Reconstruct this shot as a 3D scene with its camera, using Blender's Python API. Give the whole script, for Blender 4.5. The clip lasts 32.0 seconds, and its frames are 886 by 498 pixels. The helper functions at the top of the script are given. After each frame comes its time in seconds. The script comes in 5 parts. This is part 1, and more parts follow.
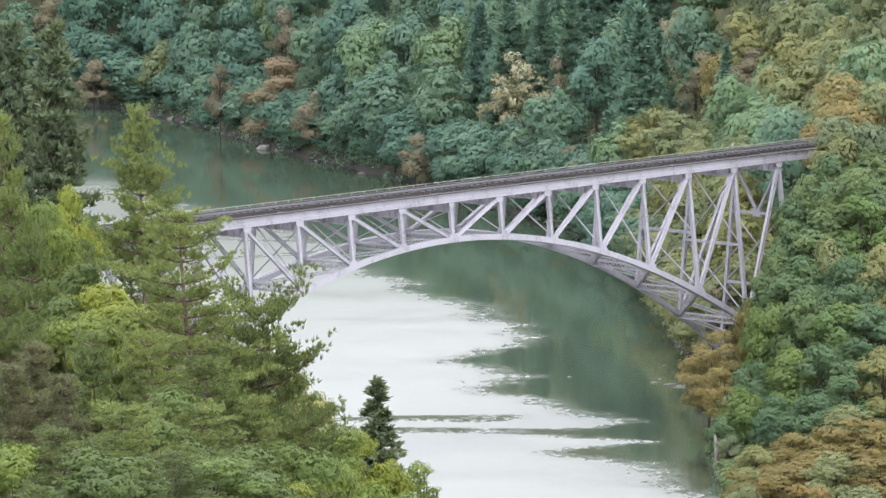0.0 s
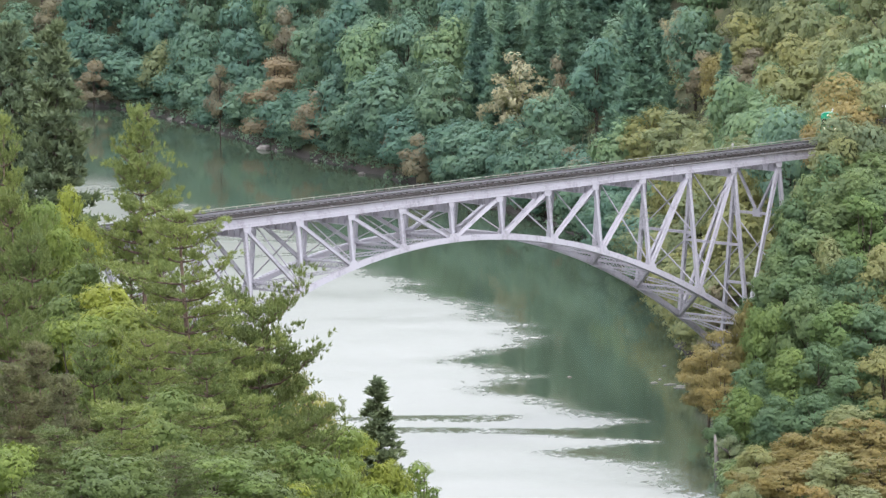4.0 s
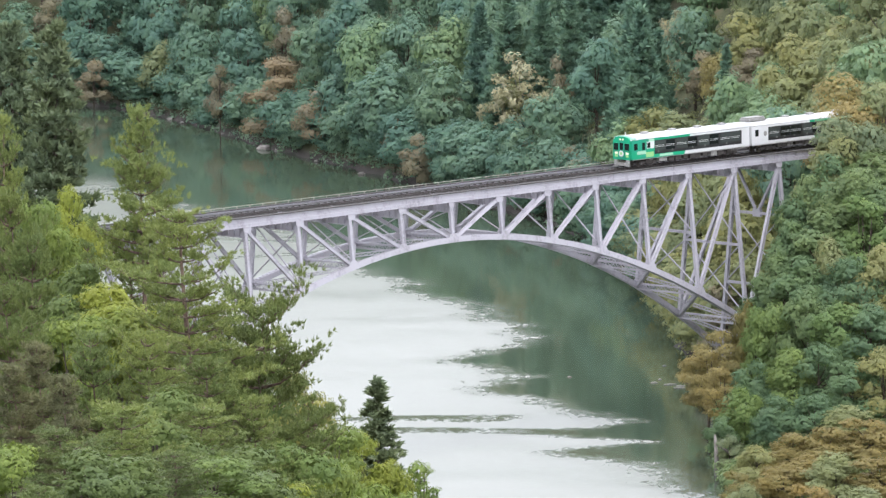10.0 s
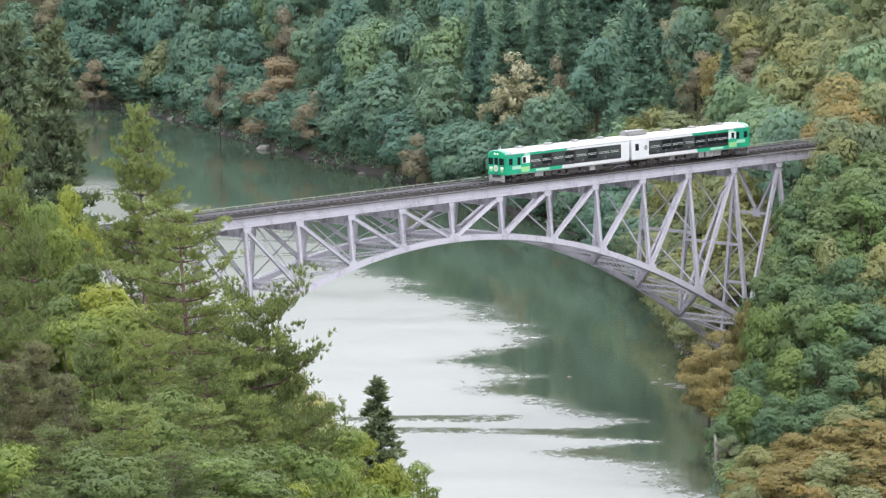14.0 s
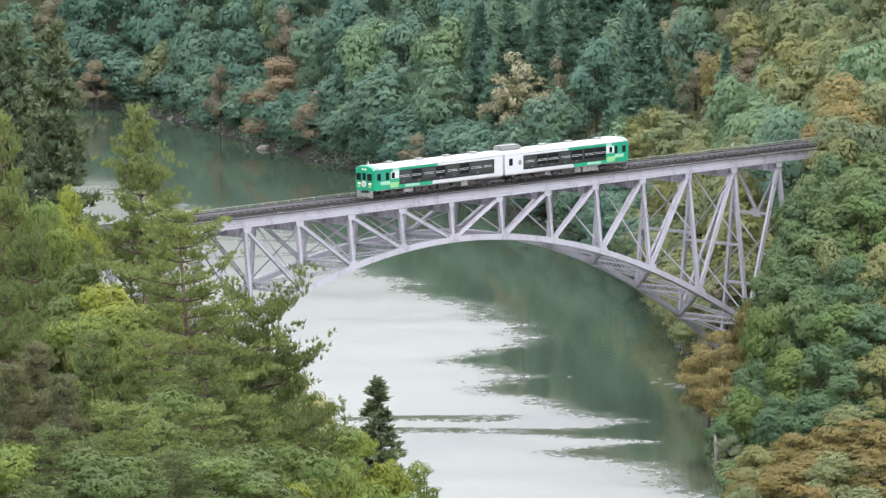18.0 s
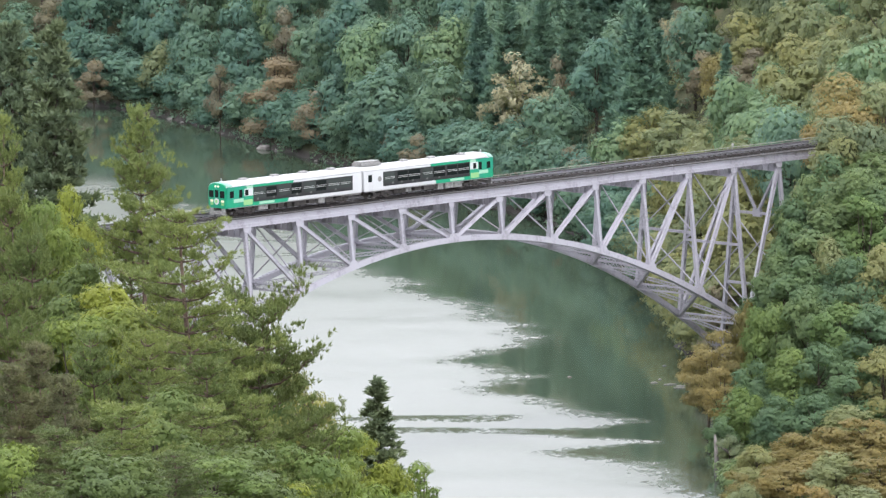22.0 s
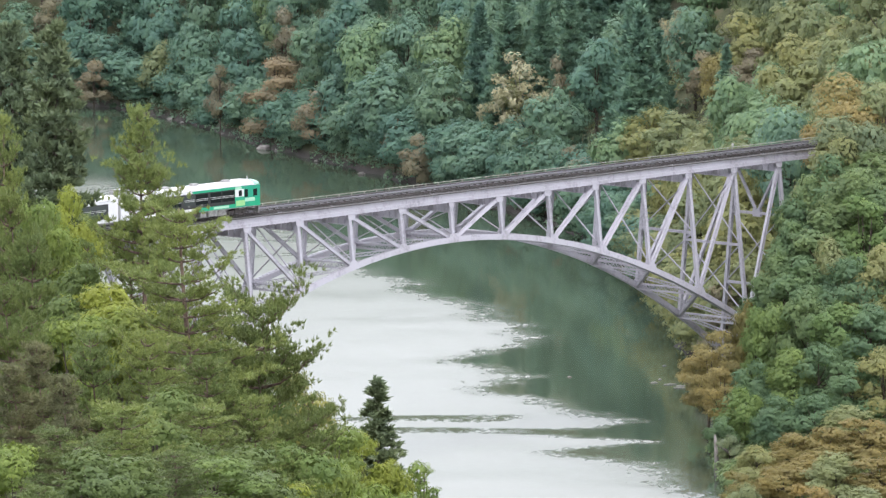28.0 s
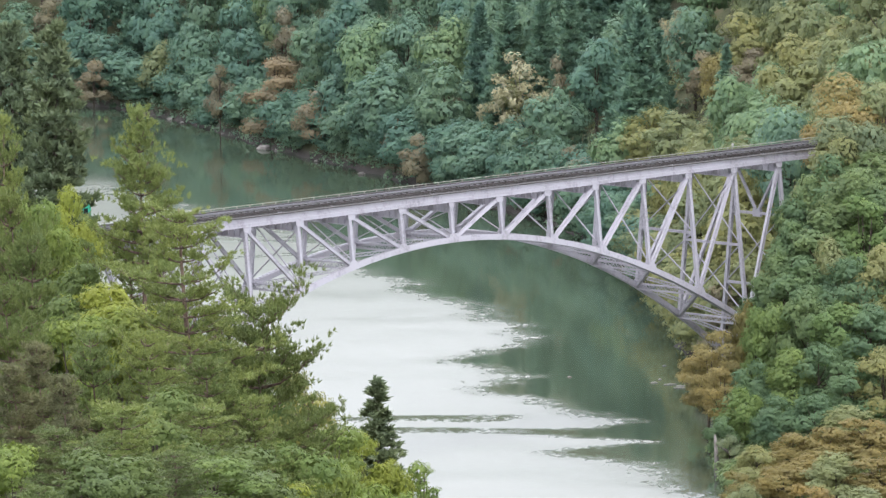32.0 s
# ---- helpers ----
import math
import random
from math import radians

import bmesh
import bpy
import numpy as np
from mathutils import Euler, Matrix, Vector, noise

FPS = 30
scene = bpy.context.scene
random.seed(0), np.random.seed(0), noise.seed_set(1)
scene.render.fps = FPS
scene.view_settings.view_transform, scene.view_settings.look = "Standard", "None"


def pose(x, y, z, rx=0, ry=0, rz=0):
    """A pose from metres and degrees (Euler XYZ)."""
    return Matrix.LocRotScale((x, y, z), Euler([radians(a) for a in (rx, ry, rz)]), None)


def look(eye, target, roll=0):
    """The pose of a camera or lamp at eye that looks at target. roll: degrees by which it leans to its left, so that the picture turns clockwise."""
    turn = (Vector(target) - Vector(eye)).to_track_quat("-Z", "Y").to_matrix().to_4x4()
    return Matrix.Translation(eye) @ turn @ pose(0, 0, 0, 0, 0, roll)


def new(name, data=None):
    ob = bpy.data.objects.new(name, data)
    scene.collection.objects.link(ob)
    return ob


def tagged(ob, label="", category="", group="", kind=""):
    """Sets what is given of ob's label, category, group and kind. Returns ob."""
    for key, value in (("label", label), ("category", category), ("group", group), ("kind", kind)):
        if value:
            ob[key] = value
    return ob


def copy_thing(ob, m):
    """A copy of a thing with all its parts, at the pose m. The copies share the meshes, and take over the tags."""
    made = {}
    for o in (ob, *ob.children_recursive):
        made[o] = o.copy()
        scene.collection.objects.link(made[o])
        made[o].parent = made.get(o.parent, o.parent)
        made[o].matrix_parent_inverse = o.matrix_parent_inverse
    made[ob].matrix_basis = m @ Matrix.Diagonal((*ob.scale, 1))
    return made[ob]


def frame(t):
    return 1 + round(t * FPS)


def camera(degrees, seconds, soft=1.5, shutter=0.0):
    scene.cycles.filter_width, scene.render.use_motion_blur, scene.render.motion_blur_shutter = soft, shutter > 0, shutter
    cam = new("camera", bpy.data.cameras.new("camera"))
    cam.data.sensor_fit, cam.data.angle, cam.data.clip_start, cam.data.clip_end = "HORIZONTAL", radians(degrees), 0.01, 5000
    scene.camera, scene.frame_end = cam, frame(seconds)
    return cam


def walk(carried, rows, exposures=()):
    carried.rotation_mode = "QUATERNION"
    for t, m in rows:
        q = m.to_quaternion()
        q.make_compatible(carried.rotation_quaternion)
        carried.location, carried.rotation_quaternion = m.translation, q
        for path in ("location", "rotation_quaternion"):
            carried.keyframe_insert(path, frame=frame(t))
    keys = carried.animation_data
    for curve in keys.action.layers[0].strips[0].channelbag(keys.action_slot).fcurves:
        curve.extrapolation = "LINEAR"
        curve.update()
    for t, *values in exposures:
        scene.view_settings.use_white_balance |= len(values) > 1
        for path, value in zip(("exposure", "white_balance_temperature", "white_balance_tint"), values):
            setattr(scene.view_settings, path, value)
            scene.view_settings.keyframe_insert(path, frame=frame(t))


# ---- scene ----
cam = camera(8.2977, 32.0, soft=1.35)
EYE = (-488.332, -481.847, 105.330)
YAW, PITCH = 0.794403, 0.118805
AIM = (EYE[0] + math.sin(YAW) * math.cos(PITCH) * 100, EYE[1] + math.cos(YAW) * math.cos(PITCH) * 100, EYE[2] - math.sin(PITCH) * 100)
HOLD = look(EYE, AIM, -0.568)
walk(cam, [(0.0, HOLD), (32.0, HOLD)], exposures=[(0.0, 0.37), (8.0, 0.37), (13.0, 0.31), (19.0, 0.27), (25.0, 0.27), (28.0, 0.31), (32.0, 0.34)])

# ---- overcast daylight ----
world = bpy.data.worlds.new("overcast_sky")
scene.world = world
world.use_nodes = True
wn, wl = world.node_tree.nodes, world.node_tree.links
wn.clear()
sky = wn.new("ShaderNodeTexSky")
sky.sky_type, sky.sun_disc = "NISHITA", False
sky.sun_elevation, sky.sun_rotation = radians(52), radians(200)
sky.air_density, sky.dust_density = 1.0, 4.0
grey = wn.new("ShaderNodeMix")
grey.data_type = "RGBA"
grey.inputs[0].default_value = 0.86
grey.inputs[7].default_value = (28.2, 29.2, 32.0, 1)
bg = wn.new("ShaderNodeBackground")
bg.inputs[1].default_value = 0.10
wout = wn.new("ShaderNodeOutputWorld")
wl.new(sky.outputs[0], grey.inputs[6])
wl.new(grey.outputs[2], bg.inputs[0])
wl.new(bg.outputs[0], wout.inputs[0])
sun_data = bpy.data.lights.new("sun", "SUN")
sun_data.energy, sun_data.angle, sun_data.color = 1.5, radians(20), (1.0, 0.96, 0.9)
sun = new("sun", sun_data)
# high sun, a little behind the camera's left shoulder, veiled by cloud
sun.matrix_basis = look((0, 0, 300), (40, 75, 0))


# ---- materials ----
class Mat:
    """A node material with a few short hands."""

    def __init__(self, name, rough=0.6, metal=0.0):
        self.m = bpy.data.materials.new(name)
        self.m.use_nodes = True
        self.n, self.l = self.m.node_tree.nodes, self.m.node_tree.links
        self.b = self.n["Principled BSDF"]
        self.out = self.n["Material Output"]
        self.b.inputs["Roughness"].default_value = rough
        self.b.inputs["Metallic"].default_value = metal

    def coord(self, kind="Object", scale=(1, 1, 1), rot=(0, 0, 0)):
        c = self.n.new("ShaderNodeTexCoord")
        mp = self.n.new("ShaderNodeMapping")
        mp.inputs["Scale"].default_value = scale
        mp.inputs["Rotation"].default_value = rot
        self.l.new(c.outputs[kind], mp.inputs[0])
        return mp.outputs[0]

    def world(self, scale=(1, 1, 1), rot=(0, 0, 0)):
        g = self.n.new("ShaderNodeNewGeometry")
        mp = self.n.new("ShaderNodeMapping")
        mp.inputs["Scale"].default_value = scale
        mp.inputs["Rotation"].default_value = rot
        self.l.new(g.outputs["Position"], mp.inputs[0])
        return mp.outputs[0]

    def noise(self, vec, scale, detail=4, rough=0.55):
        t = self.n.new("ShaderNodeTexNoise")
        t.inputs["Scale"].default_value = scale
        t.inputs["Detail"].default_value = detail
        t.inputs["Roughness"].default_value = rough
        self.l.new(vec, t.inputs["Vector"])
        return t.outputs["Fac"]

    def ramp(self, fac, stops):
        r = self.n.new("ShaderNodeValToRGB")
        e = r.color_ramp.elements
        while len(e) > len(stops):
            e.remove(e[-1])
        while len(e) < len(stops):
            e.new(1.0)
        for i, (p, c) in enumerate(stops):
            e[i].position = p
            e[i].color = (*c, 1) if len(c) == 3 else c
        self.l.new(fac, r.inputs[0])
        return r.outputs[0]

    def remap(self, fac, a, b, c=0.0, d=1.0, smooth=True):
        r = self.n.new("ShaderNodeMapRange")
        r.interpolation_type = "SMOOTHSTEP" if smooth else "LINEAR"
        for i, v in enumerate((a, b, c, d)):
            r.inputs[i + 1].default_value = v
        self.l.new(fac, r.inputs[0])
        return r.outputs[0]

    def math(self, op, a, b):
        t = self.n.new("ShaderNodeMath")
        t.operation = op
        for i, v in enumerate((a, b)):
            if isinstance(v, (int, float)):
                t.inputs[i].default_value = v
            else:
                self.l.new(v, t.inputs[i])
        return t.outputs[0]

    def mix(self, fac, a, b, blend="MIX"):
        t = self.n.new("ShaderNodeMix")
        t.data_type, t.blend_type = "RGBA", blend
        for i, v in ((0, fac), (6, a), (7, b)):
            if isinstance(v, (int, float)):
                t.inputs[i].default_value = v
            elif isinstance(v, tuple):
                t.inputs[i].default_value = (*v, 1)
            else:
                self.l.new(v, t.inputs[i])
        return t.outputs[2]

    def bump(self, height, strength=0.3, distance=0.1):
        t = self.n.new("ShaderNodeBump")
        t.inputs["Strength"].default_value = strength
        t.inputs["Distance"].default_value = distance
        self.l.new(height, t.inputs["Height"])
        self.l.new(t.outputs[0], self.b.inputs["Normal"])
        return t.outputs[0]

    def colour(self, c):
        if isinstance(c, tuple):
            self.b.inputs["Base Color"].default_value = (*c, 1)
        else:
            self.l.new(c, self.b.inputs["Base Color"])
        return self


def paint(name, base, worn, rough=0.5, grime=0.35, metal=0.0, streak=1.0):
    """Painted steel with grain, blotches and a little run-down grime."""
    m = Mat(name, rough, metal)
    fine = m.noise(m.world((1, 1, 1)), 3.0, 6, 0.65)
    wide = m.noise(m.world((0.9, 0.9, 0.25 * streak)), 0.7, 4)
    f = m.remap(m.math("MULTIPLY", fine, wide), 0.22, 0.42)
    m.colour(m.mix(m.math("MULTIPLY", f, grime), base, worn))
    m.bump(fine, 0.12, 0.02)
    return m.m


def plain(name, base, rough=0.5, metal=0.0, var=0.25, scale=4.0):
    m = Mat(name, rough, metal)
    n = m.noise(m.coord("Object"), scale, 5)
    dark = tuple(c * (1 - var) for c in base)
    m.colour(m.mix(m.remap(n, 0.35, 0.65), base, dark))
    m.bump(n, 0.08, 0.01)
    return m.m


def foliage(name, tones, rough=0.55, translucent=0.35):
    """Leaves: tone by tree and by single leaf, some light through the blade."""
    m = Mat(name, rough)
    oi = m.n.new("ShaderNodeObjectInfo")
    geo = m.n.new("ShaderNodeNewGeometry")
    n = len(tones)
    tree = m.ramp(oi.outputs["Random"], [(i / max(1, n - 1), tuple(0.88 * v for v in t)) for i, t in enumerate(tones)])
    leaf = m.ramp(geo.outputs["Random Per Island"], [(0.0, (0.85, 0.87, 0.88)), (0.5, (1, 1, 1)), (1.0, (1.16, 1.14, 1.06))])
    wide = m.noise(m.world(), 0.45, 3)
    col = m.mix(1.0, tree, leaf, "MULTIPLY")
    col = m.mix(m.remap(wide, 0.3, 0.7, 0.0, 0.35), col, m.mix(1.0, col, (1.35, 1.15, 0.7), "MULTIPLY"))
    m.colour(col)
    m.b.inputs["Specular IOR Level"].default_value = 0.25
    tr = m.n.new("ShaderNodeBsdfTranslucent")
    m.l.new(col, tr.inputs[0])
    mx = m.n.new("ShaderNodeMixShader")
    mx.inputs[0].default_value = translucent
    m.l.new(m.b.outputs[0], mx.inputs[1])
    m.l.new(tr.outputs[0], mx.inputs[2])
    m.l.new(mx.outputs[0], m.out.inputs["Surface"])
    return m.m


STEEL = paint("lilac_grey_steel_paint", (0.335, 0.322, 0.362), (0.13, 0.115, 0.125), 0.6, 0.5)
DECK_DARK = plain("dark_deck_steel", (0.042, 0.038, 0.04), 0.8, 0, 0.4, 1.5)
RUSTY = plain("rusty_rail", (0.06, 0.05, 0.048), 0.5, 0.5, 0.4, 2.0)
TIMBER = plain("weathered_timber", (0.05, 0.045, 0.044), 0.85, 0, 0.4, 3.0)
CONCRETE = plain("stained_concrete", (0.34, 0.33, 0.31), 0.85, 0, 0.45, 0.8)
PALE_RAIL = plain("pale_trough", (0.30, 0.30, 0.25), 0.7, 0, 0.3, 2.0)
BARK = plain("bark", (0.10, 0.075, 0.06), 0.9, 0, 0.5, 6.0)
PINE_BARK = plain("pine_bark", (0.17, 0.115, 0.09), 0.9, 0, 0.5, 5.0)
DEAD_WOOD = plain("dead_wood", (0.20, 0.18, 0.165), 0.9, 0, 0.4, 3.0)
ROCK = plain("shore_rock", (0.2, 0.185, 0.175), 0.9, 0, 0.5, 0.9)
# far-slope greens: the valley's bluish haze is put into the leaf colour
L_FAR_HAZED = foliage("far_hazed_broad_leaves", [(0.108, 0.204, 0.168), (0.128, 0.235, 0.188), (0.15, 0.252, 0.192), (0.176, 0.274, 0.19), (0.114, 0.214, 0.18)], 0.6, 0.45)
L_FAR_LIGHT_HAZED = foliage("far_hazed_light_leaves", [(0.175, 0.275, 0.168), (0.2, 0.29, 0.165)], 0.6, 0.42)
L_OLIVE = foliage("olive_leaves", [(0.188, 0.236, 0.138), (0.235, 0.264, 0.132), (0.266, 0.276, 0.126), (0.168, 0.226, 0.148)], 0.6, 0.44)
# rust brown of the far trees, greyed with haze in the tones
L_RUST = foliage("rusty_leaves", [(0.232, 0.205, 0.15), (0.215, 0.205, 0.152), (0.25, 0.2, 0.135)], 0.6, 0.4)
L_RUST_NEAR = foliage("tawny_leaves", [(0.245, 0.192, 0.078), (0.21, 0.192, 0.08), (0.265, 0.198, 0.074)], 0.55, 0.45)
L_FRESH = foliage("fresh_leaves", [(0.155, 0.22, 0.058), (0.18, 0.24, 0.058), (0.135, 0.2, 0.062)], 0.55, 0.42)
L_MID = foliage("green_leaves", [(0.11, 0.185, 0.108), (0.132, 0.208, 0.106), (0.162, 0.225, 0.102)], 0.55, 0.45)
L_CEDAR = foliage("cedar_sprays", [(0.11, 0.15, 0.094), (0.12, 0.162, 0.098), (0.128, 0.166, 0.096)], 0.6, 0.25)
# cedar green lightened and blued by haze painted into it
L_CEDAR_HAZED = foliage("far_hazed_cedar_sprays", [(0.12, 0.215, 0.18), (0.135, 0.235, 0.18), (0.145, 0.24, 0.18)], 0.6, 0.3)
L_PINE = foliage("pine_needles", [(0.175, 0.228, 0.082), (0.195, 0.242, 0.084), (0.165, 0.218, 0.084)], 0.5, 0.35)
# same needles, darker: shade of the lower woods is put into the tones
L_PINE_SHADED = foliage("shaded_pine_needles", [(0.125, 0.168, 0.06), (0.14, 0.18, 0.062), (0.115, 0.155, 0.062)], 0.5, 0.3)
L_DULL = foliage("dull_brown_sprays", [(0.15, 0.155, 0.088), (0.142, 0.158, 0.084)], 0.6, 0.3)
L_MID_LIGHT = foliage("light_green_leaves", [(0.155, 0.235, 0.085), (0.18, 0.25, 0.085), (0.135, 0.22, 0.09)], 0.55, 0.45)
L_NEAR = foliage("near_green_leaves", [(0.1, 0.148, 0.05), (0.118, 0.165, 0.05), (0.094, 0.138, 0.052)], 0.55, 0.4)
L_LIME = foliage("lime_leaves", [(0.22, 0.268, 0.052), (0.245, 0.285, 0.05), (0.2, 0.25, 0.056)], 0.5, 0.45)
L_AMBER = foliage("amber_leaves", [(0.32, 0.262, 0.12), (0.285, 0.26, 0.12)], 0.55, 0.5)
L_YELLOW = foliage("yellowed_leaves", [(0.30, 0.28, 0.09), (0.24, 0.25, 0.08)], 0.5, 0.35)
L_PALE = foliage("pale_withered_leaves", [(0.34, 0.33, 0.23), (0.29, 0.29, 0.18)], 0.6, 0.3)


def link(name, verts, faces, material, parent=None, label="", smooth=False):
    me = bpy.data.meshes.new(name)
    me.from_pydata(verts, [], faces)
    if smooth:
        me.polygons.foreach_set("use_smooth", [True] * len(me.polygons))
    me.materials.append(material)
    ob = new(name, me)
    ob.parent = parent
    if label:
        ob["label"] = label
    return ob


def part(name, bm, material, parent=None, label="", smooth=False):
    me = bpy.data.meshes.new(name)
    bmesh.ops.recalc_face_normals(bm, faces=bm.faces)
    bm.to_mesh(me)
    bm.free()
    if smooth:
        me.polygons.foreach_set("use_smooth", [True] * len(me.polygons))
    me.materials.append(material)
    ob = new(name, me)
    ob.parent = parent
    if label:
        ob["label"] = label
    return ob


def empty(name, m=None):
    ob = new(name)
    ob.empty_display_size = 0.5
    if m is not None:
        ob.matrix_basis = m
    return ob


def box(bm, lo, hi):
    """An axis-aligned block."""
    c = [(a + b) / 2 for a, b in zip(lo, hi)]
    s = [abs(b - a) for a, b in zip(lo, hi)]
    r = bmesh.ops.create_cube(bm, size=1.0, matrix=Matrix.Translation(c) @ Matrix.Diagonal((*s, 1)))
    return r["verts"]


def beam(bm, a, b, w, h, up=(0, 0, 1)):
    """A box member from a to b: w across, h in the plane of up."""
    a, b = Vector(a), Vector(b)
    d = (b - a).normalized()
    side = d.cross(Vector(up))
    if side.length < 1e-4:
        side = d.cross(Vector((1, 0, 0)))
    side.normalize()
    top = side.cross(d).normalized()
    vs = []
    for p in (a, b):
        for i, j in ((-1, -1), (1, -1), (1, 1), (-1, 1)):
            vs.append(bm.verts.new(p + side * (i * w / 2) + top * (j * h / 2)))
    for f in ((0, 1, 2, 3), (7, 6, 5, 4), (0, 4, 5, 1), (1, 5, 6, 2), (2, 6, 7, 3), (3, 7, 4, 0)):
        bm.faces.new([vs[i] for i in f])


def sweep(bm, pts, profile, up=(0, 0, 1)):
    """One closed profile (across, upward) drawn along points."""
    pts = [Vector(q) for q in pts]
    rings = []
    for i, q in enumerate(pts):
        d = (pts[min(i + 1, len(pts) - 1)] - pts[max(i - 1, 0)]).normalized()
        side = d.cross(Vector(up))
        if side.length < 1e-4:
            side = d.cross(Vector((1, 0, 0)))
        side.normalize()
        top = side.cross(d).normalized()
        rings.append([bm.verts.new(q + side * s + top * t) for s, t in profile])
    n = len(profile)
    for r0, r1 in zip(rings, rings[1:]):
        for k in range(n):
            bm.faces.new((r0[k], r0[(k + 1) % n], r1[(k + 1) % n], r1[k]))
    bm.faces.new(rings[0][::-1])
    bm.faces.new(rings[-1])


def lipped(w, h):
    """Outline of a riveted box member whose flanges stand proud of its webs."""
    a, b, c, d = w / 2, h / 2, w * 0.38, h * 0.39
    return [(-a, -b), (a, -b), (a, -d), (c, -d), (c, d), (a, d), (a, b), (-a, b), (-a, d), (-c, d), (-c, -d), (-a, -d)]


def built_up(bm, a, b, w, h, up=(0, 0, 1)):
    sweep(bm, [a, b], lipped(w, h), up)


def tube(bm, pts, radii, n=7):
    """A tapered tube along points."""
    rings = []
    for i, p in enumerate(pts):
        p = Vector(p)
        q = Vector(pts[min(i + 1, len(pts) - 1)]) - Vector(pts[max(i - 1, 0)])
        q.normalize()
        s = q.cross(Vector((0.3, 1, 0.2)))
        s.normalize()
        t = q.cross(s)
        rings.append([bm.verts.new(p + (s * math.cos(2 * math.pi * k / n) + t * math.sin(2 * math.pi * k / n)) * radii[i]) for k in range(n)])
    for r0, r1 in zip(rings, rings[1:]):
        for k in range(n):
            bm.faces.new((r0[k], r0[(k + 1) % n], r1[(k + 1) % n], r1[k]))
    bm.faces.new(rings[-1])
    bm.faces.new(rings[0][::-1])


# ---- land and river: w runs along the valley away from the viewpoint, u across it ----
SF, CF = math.sin(YAW), math.cos(YAW)


def to_world(w, u):
    return EYE[0] + SF * w + CF * u, EYE[1] + CF * w - SF * u


def to_valley(x, y):
    dx, dy = x - EYE[0], y - EYE[1]
    return SF * dx + CF * dy, CF * dx - SF * dy


RIGHT_SHORE = [(612, 900), (612, 90), (622, 48), (650, 30), (700, 32), (740, 33), (790, 31), (850, 27), (910, 18), (967, -3), (995, -14), (1030, -29), (1077, -45), (1105, -60), (1125, -80), (1140, -110), (1150, -160), (1165, -520)]
LEFT_SHORE = [(556, 900), (558, 60), (580, 0), (610, -28), (640, -37), (700, -48), (800, -56), (900, -63), (1000, -76), (1050, -95), (1085, -140), (1100, -520)]


def shore_distance(w, u, line):
    """Signed distance to a shoreline, positive on its u+ side."""
    best = np.full(np.shape(w), 1e9)
    sign = np.ones(np.shape(w))
    for (w0, u0), (w1, u1) in zip(line, line[1:]):
        dw, du = w1 - w0, u1 - u0
        k = np.clip(((w - w0) * dw + (u - u0) * du) / (dw * dw + du * du), 0, 1)
        ew, eu = w - (w0 + k * dw), u - (u0 + k * du)
        d = np.hypot(ew, eu)
        near = d < best
        best = np.where(near, d, best)
        sign = np.where(near, np.sign(dw * eu - du * ew), sign)
    return best * sign


def step(a, b, x):
    t = np.clip((x - a) / (b - a), 0, 1)
    return t * t * (3 - 2 * t)


def ripple(x, y):
    return 1.6 * np.sin(x * 0.071 + 1.3) * np.cos(y * 0.063) + 0.8 * np.sin(x * 0.17 + y * 0.13) + 0.4 * np.cos(x * 0.41 - y * 0.37)


def height(x, y):
    """Ground height over the water at z = 0."""
    w, u = to_valley(x, y)
    dr = shore_distance(w, u, RIGHT_SHORE)
    dl = -shore_distance(w, u, LEFT_SHORE)
    low = step(630, 745, w)
    right = np.where(dr < 14, dr * 0.85, 11.9 + (dr - 14) * (0.62 + 0.16 * step(760, 830, w))) * (0.12 + 0.88 * low)
    right = np.minimum(right, 120 + 0.15 * dr)
    lane = u / np.maximum(w, 140)
    slope = 102 - 0.160 * w - 13 * step(-0.035, -0.004, lane) - 30 * step(0.0, 0.06, lane)
    bank = np.where(dl < 36, dl * 0.8, 28.8 + (dl - 36) * 0.35)
    k = step(545, 610, w)
    left = slope * (1 - k) + np.minimum(bank, 150) * k
    left = np.minimum(left, np.maximum(dl, 0) * 0.9 + 0.5)
    land = np.where(dr > 0, right, np.where(dl > 0, left, -0.35 * np.minimum(-dr, -dl)))
    land = np.maximum(land, -6.0)
    land = land + ripple(x, y) * np.clip(np.maximum(dr, dl) / 14, 0, 1)
    # the knoll of the viewpoint
    land = np.maximum(land, 103.7 - 0.42 * np.maximum(np.hypot(x - EYE[0], y - EYE[1]) - 2.5, 0))
    # the railway's shelf beyond both abutments
    shelf = 29.0 + np.maximum(np.abs(y) - 5.0, 0) * 1.3
    land = np.where((x > 80) & (x < 190), np.minimum(land, shelf), land)
    berm = 29.0 - np.maximum(np.abs(y) - 4.0, 0) * 0.8
    land = np.where(((x < -84) & (x > -190)) | ((x > 84) & (x < 190)), np.maximum(np.minimum(land, shelf), berm), land)
    return land


def ground_z(x, y):
    return float(height(np.array([x], float), np.array([y], float))[0])


def grid_mesh(ws, us):
    wg, ug = np.meshgrid(ws, us, indexing="ij")
    xs, ys = to_world(wg, ug)
    zs = height(xs, ys)
    v = np.stack([xs, ys, zs], -1).reshape(-1, 3)
    n, m = wg.shape
    i = np.arange((n - 1) * m).reshape(n - 1, m)[:, :-1].ravel()
    return v.tolist(), np.stack([i, i + 1, i + m + 1, i + m], -1).tolist()


